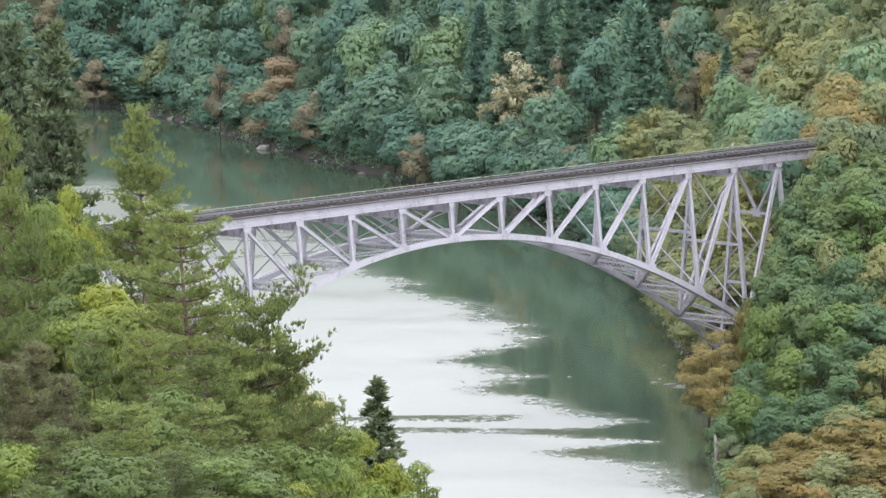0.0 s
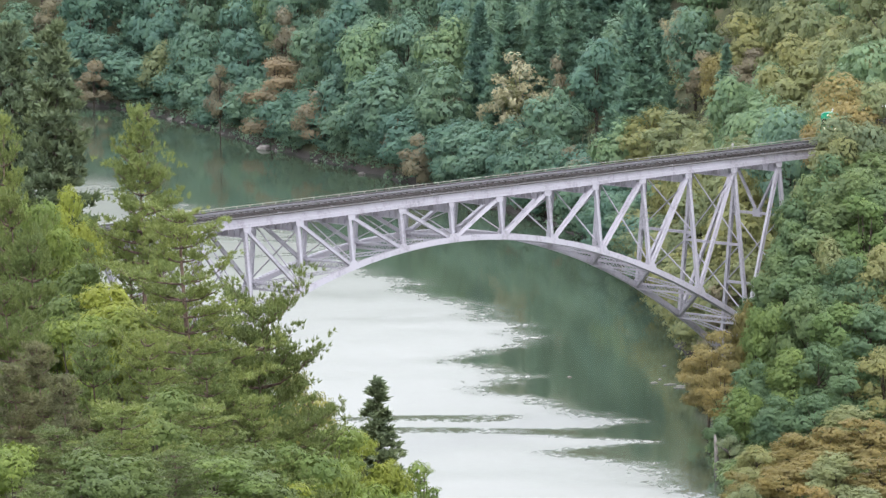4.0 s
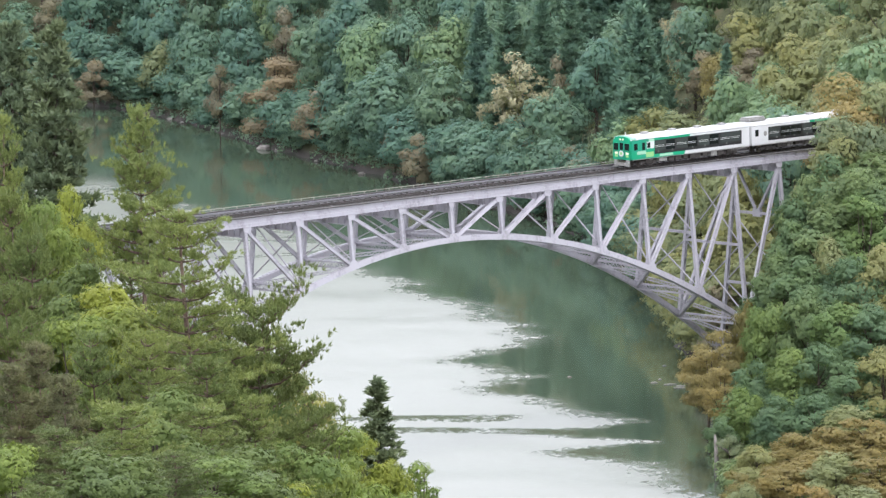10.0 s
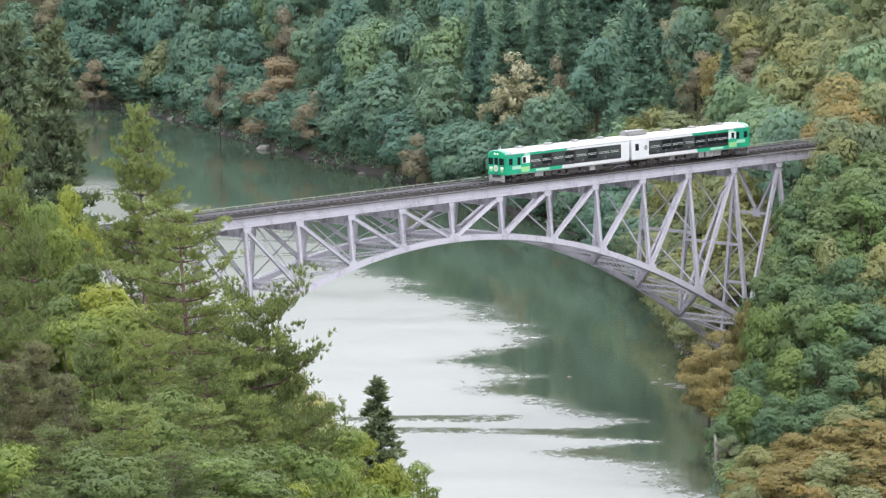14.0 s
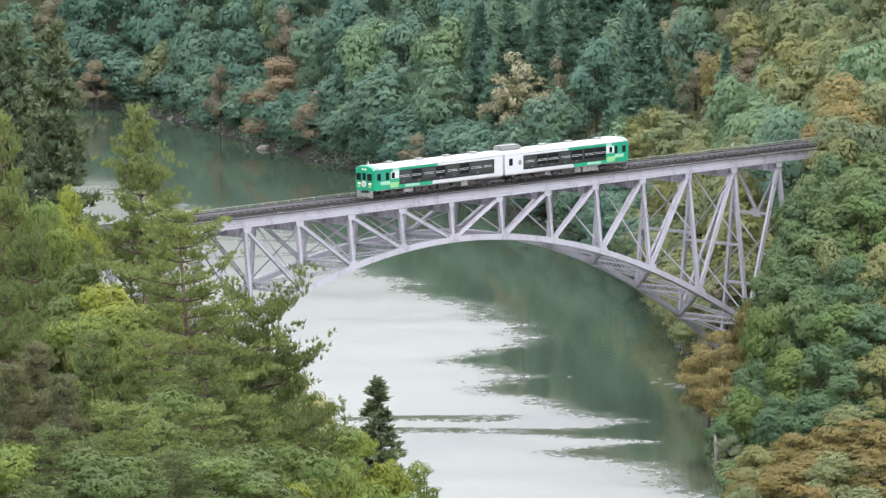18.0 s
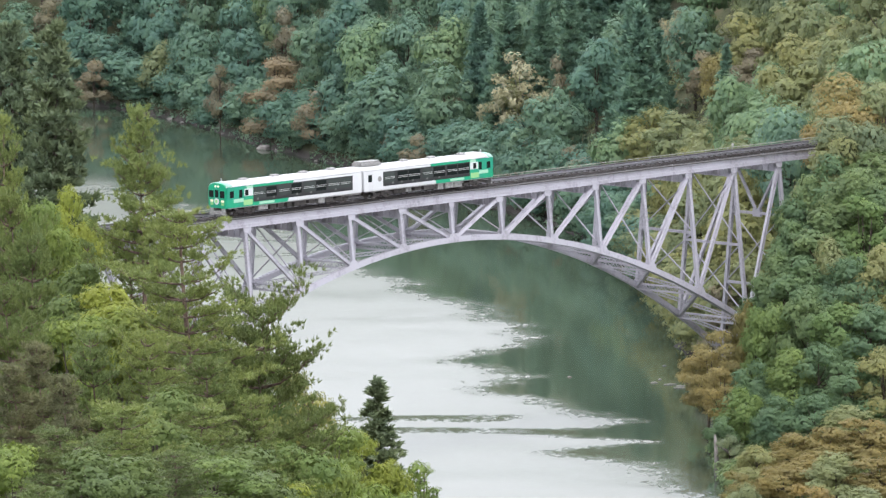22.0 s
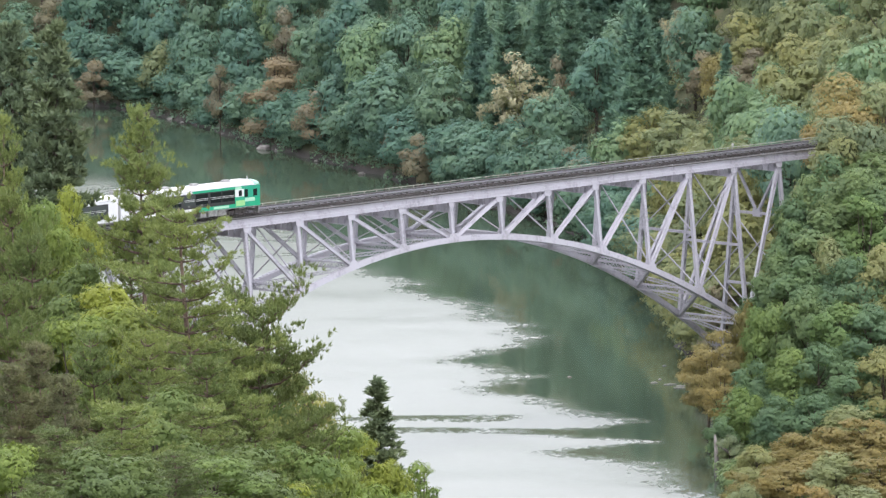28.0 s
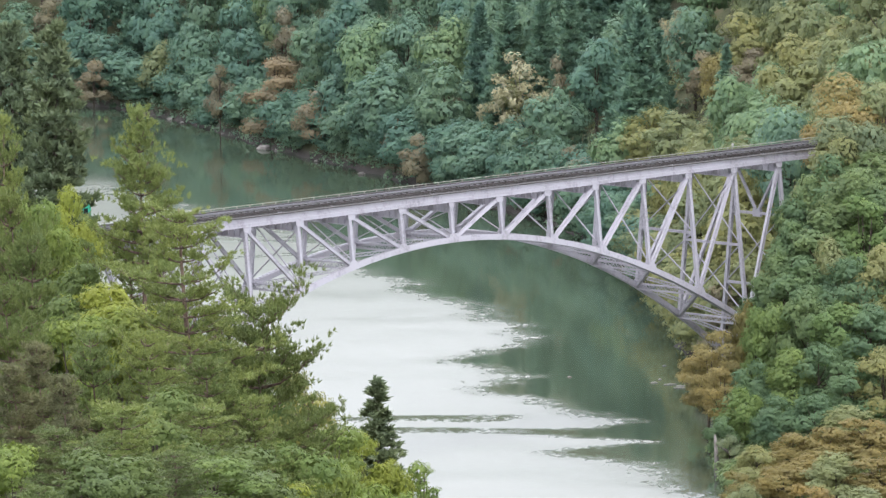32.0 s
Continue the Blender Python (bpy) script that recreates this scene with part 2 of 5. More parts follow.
earth = Mat("forest_floor", 0.95)
en = earth.noise(earth.world(), 0.35, 8, 0.65)
ez = earth.n.new("ShaderNodeSeparateXYZ")
eg = earth.n.new("ShaderNodeNewGeometry")
earth.l.new(eg.outputs["Position"], ez.inputs[0])
soil = earth.ramp(en, [(0.3, (0.035, 0.04, 0.018)), (0.5, (0.06, 0.065, 0.028)), (0.7, (0.10, 0.085, 0.05))])
# bare shore earth; shade under overhanging crowns is put into its dark colour
bare = earth.ramp(en, [(0.3, (0.022, 0.018, 0.017)), (0.6, (0.042, 0.034, 0.032)), (0.75, (0.085, 0.074, 0.07))])
earth.colour(earth.mix(earth.remap(ez.outputs[2], 0.3, 1.6), bare, soil))
earth.bump(en, 0.7, 0.6)
ws = np.concatenate([np.arange(-300, -60, 30.0), np.arange(-60, 60, 4.0), np.arange(60, 240, 15.0), np.arange(240, 1250, 5.0), np.arange(1250, 3600, 70.0)])
us = np.concatenate([np.arange(-1500, -200, 50.0), np.arange(-200, 260, 5.0), np.arange(260, 1600, 50.0)])
gv, gf = grid_mesh(ws, us)
ground = tagged(link("ground", gv, gf, earth.m, smooth=True), "steep wooded valley slopes of brown soil and leaf litter", "ground", kind="structure")

# ---- river: calm where it mirrors the woods, ruffled by wind elsewhere ----
rv = Mat("river_water", 0.05)
rv.b.inputs["IOR"].default_value = 1.33
pos = rv.world((1, 1, 1))
# valley axes: first along the view, then across
turn = rv.n.new("ShaderNodeVectorRotate")
turn.rotation_type = "Z_AXIS"
turn.inputs["Center"].default_value = (EYE[0], EYE[1], 0)
turn.inputs["Angle"].default_value = YAW
rv.l.new(pos, turn.inputs[0])
sep = rv.n.new("ShaderNodeSeparateXYZ")
rv.l.new(turn.outputs[0], sep.inputs[0])
across = rv.math("SUBTRACT", sep.outputs[0], EYE[0])
along = rv.math("SUBTRACT", sep.outputs[1], EYE[1])
stretch = rv.n.new("ShaderNodeCombineXYZ")
rv.l.new(rv.math("MULTIPLY", across, 0.028), stretch.inputs[0])
rv.l.new(rv.math("MULTIPLY", along, 0.075), stretch.inputs[1])
tongues = rv.noise(stretch.outputs[0], 1.0, 3, 0.5)
fine_v = rv.n.new("ShaderNodeCombineXYZ")
rv.l.new(rv.math("MULTIPLY", across, 0.35), fine_v.inputs[0])
rv.l.new(rv.math("MULTIPLY", along, 0.22), fine_v.inputs[1])
fray = rv.noise(fine_v.outputs[0], 1.0, 4, 0.6)
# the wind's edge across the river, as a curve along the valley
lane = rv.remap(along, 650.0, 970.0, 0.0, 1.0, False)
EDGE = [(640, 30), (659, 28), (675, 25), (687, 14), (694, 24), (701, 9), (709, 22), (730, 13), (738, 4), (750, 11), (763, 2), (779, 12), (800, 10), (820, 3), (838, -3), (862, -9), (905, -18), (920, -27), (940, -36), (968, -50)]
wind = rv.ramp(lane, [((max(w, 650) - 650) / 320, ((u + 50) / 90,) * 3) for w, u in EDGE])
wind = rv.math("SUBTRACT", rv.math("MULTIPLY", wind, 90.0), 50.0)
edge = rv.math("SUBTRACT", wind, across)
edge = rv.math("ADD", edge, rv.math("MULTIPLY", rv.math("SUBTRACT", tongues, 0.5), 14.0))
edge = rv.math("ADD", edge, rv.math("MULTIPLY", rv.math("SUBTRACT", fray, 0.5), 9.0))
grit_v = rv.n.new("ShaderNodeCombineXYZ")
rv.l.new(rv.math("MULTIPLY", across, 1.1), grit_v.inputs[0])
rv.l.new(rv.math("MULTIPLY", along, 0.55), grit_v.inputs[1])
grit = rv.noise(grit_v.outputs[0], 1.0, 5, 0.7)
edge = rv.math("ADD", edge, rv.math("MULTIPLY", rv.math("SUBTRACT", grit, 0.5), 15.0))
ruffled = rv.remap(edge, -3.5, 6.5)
# ruffling and its painted pale sheen: fainter far off, uneven everywhere
ruffle_fade = rv.math("MULTIPLY", rv.remap(along, 900.0, 765.0, 0.66, 1.0), rv.remap(rv.math("ADD", tongues, rv.math("MULTIPLY", fray, 0.6)), 0.5, 0.95, 0.72, 1.0))
ruffled = rv.math("MULTIPLY", ruffled, ruffle_fade)
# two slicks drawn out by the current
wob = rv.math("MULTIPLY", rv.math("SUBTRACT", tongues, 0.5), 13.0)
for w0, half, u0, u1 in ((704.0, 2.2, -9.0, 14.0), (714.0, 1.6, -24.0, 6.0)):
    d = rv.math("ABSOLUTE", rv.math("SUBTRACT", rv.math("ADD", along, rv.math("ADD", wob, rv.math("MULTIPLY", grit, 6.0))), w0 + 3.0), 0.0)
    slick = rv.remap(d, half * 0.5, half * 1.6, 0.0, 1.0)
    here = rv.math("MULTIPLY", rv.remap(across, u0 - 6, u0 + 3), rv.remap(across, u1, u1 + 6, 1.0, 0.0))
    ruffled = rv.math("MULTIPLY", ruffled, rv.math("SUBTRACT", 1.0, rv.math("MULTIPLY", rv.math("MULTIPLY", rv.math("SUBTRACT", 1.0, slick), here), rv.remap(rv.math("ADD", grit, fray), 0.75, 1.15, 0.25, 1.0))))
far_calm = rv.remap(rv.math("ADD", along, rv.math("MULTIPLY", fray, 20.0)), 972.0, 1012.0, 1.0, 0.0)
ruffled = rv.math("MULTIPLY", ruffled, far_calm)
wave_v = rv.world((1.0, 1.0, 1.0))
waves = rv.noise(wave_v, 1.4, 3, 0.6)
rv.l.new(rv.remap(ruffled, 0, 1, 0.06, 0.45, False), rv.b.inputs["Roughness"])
# ruffled water gets the sky's sheen as a paler base colour
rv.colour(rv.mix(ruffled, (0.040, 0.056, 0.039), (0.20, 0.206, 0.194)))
bn = rv.n.new("ShaderNodeBump")
bn.inputs["Distance"].default_value = 0.05
rv.l.new(rv.remap(ruffled, 0, 1, 0.06, 0.6, False), bn.inputs["Strength"])
rv.l.new(waves, bn.inputs["Height"])
rv.l.new(bn.outputs[0], rv.b.inputs["Normal"])
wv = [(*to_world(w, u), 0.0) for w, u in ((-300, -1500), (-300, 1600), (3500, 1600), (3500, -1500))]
tagged(link("water", wv, [(3, 2, 1, 0)], rv.m), "calm green river with wind-ruffled patches, sky sheen painted into their pale colour", "river", kind="structure")


# ---- arch bridge: fourteen panels of 8 m, truss planes leaning outwards ----
RAIL_Z, PANEL, HALF, BATTER, SOFFIT = 30.0, 8.0, 3.37, 0.1095, 29.02


def depth(k):
    return 4.22 + 0.392 * k * k


def low_node(k, side):
    d = depth(k)
    return Vector((k * PANEL, side * (HALF + BATTER * d), SOFFIT - d))


def on_post(k, side, d):
    return Vector((k * PANEL, side * (HALF + BATTER * d), SOFFIT - d))


bridge = tagged(empty("arch_bridge", Matrix.Identity(4)), "lilac-grey painted steel deck arch railway bridge over the river", "bridge")
for side in (-1, 1):
    # top chord: one riveted section with flanges standing proud
    bm = bmesh.new()
    y0 = side * HALF
    prof = [(-0.30, 0), (0.30, 0), (0.30, 0.06), (0.245, 0.07), (0.245, 0.40), (0.15, 0.405), (0.15, 0.93), (0.27, 0.93), (0.27, 0.99)]
    prof = prof + [(-s, t) for s, t in prof[:0:-1] if s > 0]
    sweep(bm, [(-87, y0, SOFFIT), (87, y0, SOFFIT)], [(s, t) for s, t in prof if (s, t) != (-0.30, 0)] + [(-0.30, 0.0)])
    chord = part("top_chord", bm, STEEL, bridge)
    for i in range(-10, 11):
        if i % 2 == 0:
            continue
        bm = bmesh.new()
        x = i * 8.0 + 3.0
        box(bm, (x - 0.07, y0 - 0.19, SOFFIT + 0.41), (x + 0.07, y0 + 0.19, SOFFIT + 0.92))
        part("splice_plate", bm, STEEL, chord)
    # arch rib
    bm = bmesh.new()
    ks = [i / 4 for i in range(-28, 29)]
    trough_prof = [(-0.29, -0.31), (0.29, -0.31), (0.29, 0.31), (0.20, 0.31), (0.20, 0.25), (0.24, 0.25), (0.24, -0.25), (-0.24, -0.25), (-0.24, 0.25), (-0.20, 0.25), (-0.20, 0.31), (-0.29, 0.31)]
    sweep(bm, [low_node(k, side) for k in ks], trough_prof, (0, -side * BATTER, 1))
    rib_bm, bm = bm, bmesh.new()
    for i in range(-112, 112):
        a, b = low_node(i / 16 + 0.012, side), low_node(i / 16 + 0.050, side)
        lift = Vector((-(b - a).z, 0, (b - a).x)).normalized() * 0.328
        beam(bm, a + lift, b + lift, 0.50, 0.03, (0, -side * BATTER, 1))
    battens, bm = bm, rib_bm
    rib = part("arch_rib", bm, STEEL, bridge)
    tagged(part("rib_lacing", battens, STEEL, rib), kind="stuff")
    for k in range(-7, 8):
        # upright
        bm = bmesh.new()
        built_up(bm, on_post(k, side, -0.05), low_node(k, side), 0.40, 0.44, (1, 0, 0))
        part("post", bm, STEEL, bridge)
        # gussets
        bm = bmesh.new()
        lean = side * BATTER
        tx, ty = k * PANEL, side * HALF
        lo = -1 if k > 0 else 1
        for q in (-0.25, 0.21):
            prof = [(-0.38, 0.02), (0.38, 0.02), (0.38, -0.30), (0.24, -0.62), (-0.24, -0.62), (-0.38, -0.30)]
            reach = 0.40 if 0 < abs(k) else 0.0
            prof = [(x + (lo * reach if x * lo > 0 else 0), z) for x, z in prof]
            va = [bm.verts.new((tx + x, ty - lean * z + q, SOFFIT + z)) for x, z in prof]
            vb = [bm.verts.new((tx + x, ty - lean * z + q + 0.04, SOFFIT + z)) for x, z in prof]
            bm.faces.new(va), bm.faces.new(vb[::-1])
            for i in range(6):
                bm.faces.new((va[i], va[(i + 1) % 6], vb[(i + 1) % 6], vb[i]))
        part("gusset", bm, STEEL, bridge)
        bm = bmesh.new()
        c = low_node(k, side)
        g = -lo if k else 0
        for q in (-0.30, 0.26):
            prof = [(-0.50, 0.1), (0.50, 0.1), (0.42, 0.42), (0.22, 0.72), (-0.22, 0.72), (-0.42, 0.42)]
            prof = [(x + (0.40 * (g if k else (1 if x > 0 else -1)) if (x * g > 0 or k == 0) else 0), z + 0.784 * k * x / PANEL * -1) for x, z in prof]
            va = [bm.verts.new((c.x + x, c.y - lean * z + q, c.z + z)) for x, z in prof]
            vb = [bm.verts.new((c.x + x, c.y - lean * z + q + 0.04, c.z + z)) for x, z in prof]
            bm.faces.new(va), bm.faces.new(vb[::-1])
            for i in range(6):
                bm.faces.new((va[i], va[(i + 1) % 6], vb[(i + 1) % 6], vb[i]))
        part("gusset", bm, STEEL, bridge)
        # diagonal towards the crown
        if k != 0:
            bm = bmesh.new()
            a, b = on_post(k, side, 0.1), low_node(k + (1 if k < 0 else -1), side)
            d = (b - a).normalized()
            built_up(bm, a + d * 0.3, b - d * 0.25, 0.38, 0.40, (1, 0, 0.3))
            part("diagonal", bm, STEEL, bridge)


def laced(a, b, gap, name="laced_strut", wide=0.16):
    """A strut of four corner angles with zigzag lacing between them."""
    bm = bmesh.new()
    a, b = Vector(a), Vector(b)
    d = (b - a).normalized()
    s = d.cross(Vector((0, 0, 1))).normalized()
    t = s.cross(d).normalized()
    n = max(4, int((b - a).length / (gap * 0.95)))
    for i in (-1, 1):
        for j in (-1, 1):
            o = s * (i * gap * 0.32) + t * (j * gap * 0.5)
            beam(bm, a + o, b + o, 0.10, wide, t)
    for i in (-1, 1):
        o = s * (i * gap * 0.32)
        for m in range(n):
            p, q = a.lerp(b, m / n), a.lerp(b, (m + 1) / n)
            z = 1 if m % 2 else -1
            beam(bm, p + o + t * (z * gap * 0.5), q + o - t * (z * gap * 0.5), 0.05, 0.085, t)
    for j in (-1, 1):
        o = t * (j * gap * 0.5)
        for m in range(n):
            p, q = a.lerp(b, m / n), a.lerp(b, (m + 1) / n)
            z = 1 if m % 2 else -1
            beam(bm, p + o + s * (z * gap * 0.32), q + o - s * (z * gap * 0.32), 0.085, 0.05, t)
    return part(name, bm, STEEL, bridge)


for k in range(-7, 8):
    # floor beam with end brackets and stiffeners
    bm = bmesh.new()
    x = k * PANEL
    box(bm, (x - 0.03, -HALF + 0.18, SOFFIT - 1.10), (x + 0.03, HALF - 0.18, SOFFIT + 0.75))
    box(bm, (x - 0.22, -HALF + 0.18, SOFFIT - 1.16), (x + 0.22, HALF - 0.18, SOFFIT - 1.10))
    box(bm, (x - 0.22, -HALF + 0.18, SOFFIT + 0.75), (x + 0.22, HALF - 0.18, SOFFIT + 0.80))
    for j in range(-3, 4):
        box(bm, (x - 0.16, j * 0.9 - 0.04, SOFFIT - 1.10), (x + 0.16, j * 0.9 + 0.04, SOFFIT + 0.75))
    part("floor_beam", bm, STEEL, bridge)
    for y0, y1 in ((-2.24, -1.22), (1.22, 2.24)):
        bm = bmesh.new()
        box(bm, (x - 0.26, y0, SOFFIT + 0.804), (x + 0.26, y1, SOFFIT + 0.84))
        part("beam_cap", bm, DECK_DARK, bridge, "dark plate over the floor beam")
    # strut and sway bracing between the ribs
    laced(low_node(k, -1) + Vector((0, 0.25, 0)), low_node(k, 1) - Vector((0, 0.25, 0)), 0.62)
    d = depth(k)
    tiers = [(0.9, d - 0.6)] if abs(k) < 5 else [(0.9, d / 2), (d / 2, d - 0.6)]
    if abs(k) == 7:
        tiers = [(6.4, 15.0), (15.0, d - 0.6)]
        for side in (-1, 1):
            bm = bmesh.new()
            built_up(bm, on_post(k, side, 0.6), (x, side * 0.05, SOFFIT - 6.3), 0.30, 0.30, (1, 0, 0))
            part("brace", bm, STEEL, bridge)
        bm = bmesh.new()
        box(bm, (x - 0.2, -0.6, SOFFIT - 6.8), (x + 0.2, 0.6, SOFFIT - 5.9))
        part("gusset", bm, STEEL, bridge)
    for a, b in tiers:
        for side in (-1, 1):
            bm = bmesh.new()
            beam(bm, on_post(k, side, a) + Vector((side * 0.06, 0, 0)), on_post(k, -side, b) + Vector((side * 0.06, 0, 0)), 0.10, 0.16, (1, 0, 0))
            part("brace", bm, STEEL, bridge)
        if b < d - 1:
            bm = bmesh.new()
            built_up(bm, on_post(k, -1, b), on_post(k, 1, b), 0.30, 0.34, (1, 0, 0))
            part("cross_strut", bm, STEEL, bridge)
    if abs(k) == 7:
        bm = bmesh.new()
        built_up(bm, on_post(k, -1, 6.4), on_post(k, 1, 6.4), 0.30, 0.34, (1, 0, 0))
        part("cross_strut", bm, STEEL, bridge)
    # lateral bracing in the arch's own surface
    if k < 7:
        a1, b1 = low_node(k, -1), low_node(k + 1, 1)
        a2, b2 = low_node(k, 1), low_node(k + 1, -1)
        for a, b in ((a1, b1), (a2, b2)):
            mid = (a + b) / 2
            laced(a.lerp(b, 0.05), a.lerp(b, 0.49), 0.34, "laced_brace", 0.09)
            laced(a.lerp(b, 0.51), a.lerp(b, 0.95), 0.34, "laced_brace", 0.09)
for k in range(-10, 10):
    # stringers and top laterals between floor beams
    x0, x1 = max(-87, k * PANEL + 0.04), min(87, (k + 1) * PANEL - 0.04)
    for y in (-0.85, 0.85):
        bm = bmesh.new()
        box(bm, (x0, y - 0.03, SOFFIT + 0.02), (x1, y + 0.03, SOFFIT + 0.72))
        box(bm, (x0, y - 0.16, SOFFIT - 0.03), (x1, y + 0.16, SOFFIT + 0.02))
        part("stringer", bm, STEEL, bridge)
    bm = bmesh.new()
    beam(bm, (x0, -HALF, SOFFIT + 0.02), (x1, HALF, SOFFIT + 0.02), 0.14, 0.12)
    part("lateral", bm, STEEL, bridge)
    # walkway plates on both sides of the track
    for y0, y1 in ((-HALF + 0.31, -2.25), (2.25, HALF - 0.31)):
        bm = bmesh.new()
        box(bm, (x0 - 0.03, y0, SOFFIT + 0.80), (x1 + 0.03, y1, SOFFIT + 0.86))
        for i in range(1, 8):
            x = x0 + i * (x1 - x0) / 8
            box(bm, (x - 0.04, y0, SOFFIT + 0.72), (x + 0.04, y1, SOFFIT + 0.80))
        part("walkway_plate", bm, DECK_DARK, bridge, "dark chequered steel walkway plate")

# timber kerbs on the top chords
for side in (-1, 1):
    bm = bmesh.new()
    box(bm, (-87, side * HALF - 0.29, SOFFIT + 0.994), (87, side * HALF + 0.29, SOFFIT + 1.10))
    part("kerb_timber", bm, TIMBER, bridge, "weathered dark kerb timber")
bm = bmesh.new()
box(bm, (55.3, HALF - 0.02, RAIL_Z + 0.1), (55.4, HALF + 0.08, RAIL_Z + 0.7))
marker = tagged(empty("marker_post", Matrix.Identity(4)), "small white track marker on the deck edge", "sign")
part("stake", bm, PALE_RAIL, marker)
bm = bmesh.new()
box(bm, (55.17, HALF - 0.06, RAIL_Z + 0.45), (55.53, HALF - 0.02, RAIL_Z + 0.85))
part("plate", bm, plain("white_marker_paint", (0.4, 0.4, 0.38), 0.6), marker)

# cable trough along the far walkway on short brackets
trough = tagged(empty("cable_trough", Matrix.Identity(4)), "pale low cable rail on short brackets along the deck", "railing")
for y, z in ((HALF + 0.12, RAIL_Z + 0.36), (HALF - 0.05, RAIL_Z + 0.06)):
    bm = bmesh.new()
    box(bm, (-86, y - 0.05, z - 0.03), (86, y + 0.05, z + 0.03))
    part("rail_bar", bm, PALE_RAIL, trough)
bm = bmesh.new()
box(bm, (-0.035, HALF + 0.04, RAIL_Z - 0.02), (0.045, HALF + 0.16, RAIL_Z + 0.38))
bracket = part("bracket", bm, PALE_RAIL, trough)
for i in range(1, 86):
    o = bracket.copy()
    o.location.x = -84.0 + i * 1.98
    scene.collection.objects.link(o)
bracket.location.x = -84.0

# track
track = tagged(empty("railway_track", Matrix.Identity(4)), "single railway track on weathered timber sleepers", "railway track")
for y in (-0.5685, 0.5685):
    bm = bmesh.new()
    box(bm, (-180, y - 0.032, RAIL_Z - 0.04), (180, y + 0.032, RAIL_Z))
    box(bm, (-180, y - 0.010, RAIL_Z - 0.12), (180, y + 0.010, RAIL_Z - 0.04))
    box(bm, (-180, y - 0.06, RAIL_Z - 0.14), (180, y + 0.06, RAIL_Z - 0.12))
    part("rail", bm, RUSTY, track, "rusty steel running rail")
    bm = bmesh.new()
    y2 = y * 0.62
    box(bm, (-88, y2 - 0.03, RAIL_Z - 0.13), (88, y2 + 0.03, RAIL_Z - 0.01))
    part("guard_rail", bm, RUSTY, track)
bm = bmesh.new()
box(bm, (-0.10, -1.2, RAIL_Z - 0.33), (0.10, 1.2, RAIL_Z - 0.142))
sleeper = part("sleeper", bm, TIMBER, track)
sleeper.location.x = -90.0
for i in range(1, 295):
    o = sleeper.copy()
    o.location.x = -90.0 + i * 0.612
    scene.collection.objects.link(o)

# concrete springings and end piers
for sx in (-1, 1):
    for side in (-1, 1):
        c = low_node(7 * sx, side)
        bm = bmesh.new()
        vs = box(bm, (c.x - 2.2 + sx * 1.3, c.y - 1.5, -4.0), (c.x + 2.2 + sx * 1.3, c.y + 1.5, c.z - 0.2))
        bmesh.ops.bevel(bm, geom=bm.edges[:], offset=0.12, segments=1, affect="EDGES")
        tagged(part("springing_block", bm, CONCRETE), "stained concrete springing block under the arch rib", "abutment")
    bm = bmesh.new()
    x0, x1 = sorted((sx * 86.6, sx * 93.0))
    box(bm, (x0, -4.2, 8.0), (x1, 4.2, 28.95))
    bmesh.ops.bevel(bm, geom=bm.edges[:], offset=0.15, segments=1, affect="EDGES")
    tagged(part("abutment", bm, CONCRETE), "stained concrete bridge abutment in the wooded bank", "abutment")


# ---- two-car diesel train; each car's cab is at x = 0 ----
GREEN = paint("green_train_paint", (0.005, 0.28, 0.145), (0.01, 0.22, 0.11), 0.35, 0.3)
DEEP_GREEN = paint("blue_green_train_paint", (0.01, 0.245, 0.15), (0.015, 0.19, 0.12), 0.35, 0.3)
LIME = paint("lime_train_paint", (0.25, 0.47, 0.2), (0.2, 0.38, 0.16), 0.35, 0.2)
MINT = paint("mint_train_paint", (0.30, 0.52, 0.38), (0.25, 0.42, 0.32), 0.35, 0.2)
WHITE = paint("white_train_paint", (0.55, 0.55, 0.56), (0.42, 0.415, 0.415), 0.4, 0.25)
ROOF = paint("white_roof_paint", (0.46, 0.46, 0.47), (0.32, 0.315, 0.31), 0.6, 0.35)
MINT_GREY = paint("pale_green_roof_paint", (0.2, 0.36, 0.29), (0.16, 0.28, 0.22), 0.5, 0.3)
VENT = plain("grey_vent_paint", (0.30, 0.295, 0.29), 0.6)
BLACK = plain("black_band_paint", (0.010, 0.010, 0.012), 0.5, 0, 0.2)
UNDER = plain("dusty_underframe", (0.06, 0.052, 0.048), 0.85, 0, 0.4)
UNDER_PALE = plain("pale_underfloor_box", (0.28, 0.27, 0.26), 0.8, 0, 0.4)
ALU = plain("aluminium_sash", (0.5, 0.5, 0.5), 0.5, 0.2, 0.15)
GLASSM = Mat("dark_window_glass", 0.04)
GLASSM.colour((0.010, 0.013, 0.014))
GLASSM.b.inputs["Specular IOR Level"].default_value = 0.3
GLASSM = GLASSM.m
# opaque pane; daylight seen through the car is painted as a paler base
GLASS_PALE = Mat("window_glass_daylight_tint", 0.08)
GLASS_PALE.colour((0.05, 0.058, 0.056))
GLASS_PALE.b.inputs["Specular IOR Level"].default_value = 0.3
GLASS_PALE = GLASS_PALE.m
SEAT = plain("pale_seat_cover", (0.11, 0.11, 0.105), 0.8)
CREAM = plain("cream_lamp_lens", (0.85, 0.8, 0.6), 0.2, 0, 0.05)
STEELBARE = plain("worn_wheel_steel", (0.2, 0.18, 0.17), 0.4, 0.8, 0.3)
LEN, WID = 20.8, 1.45
wheelsets = []


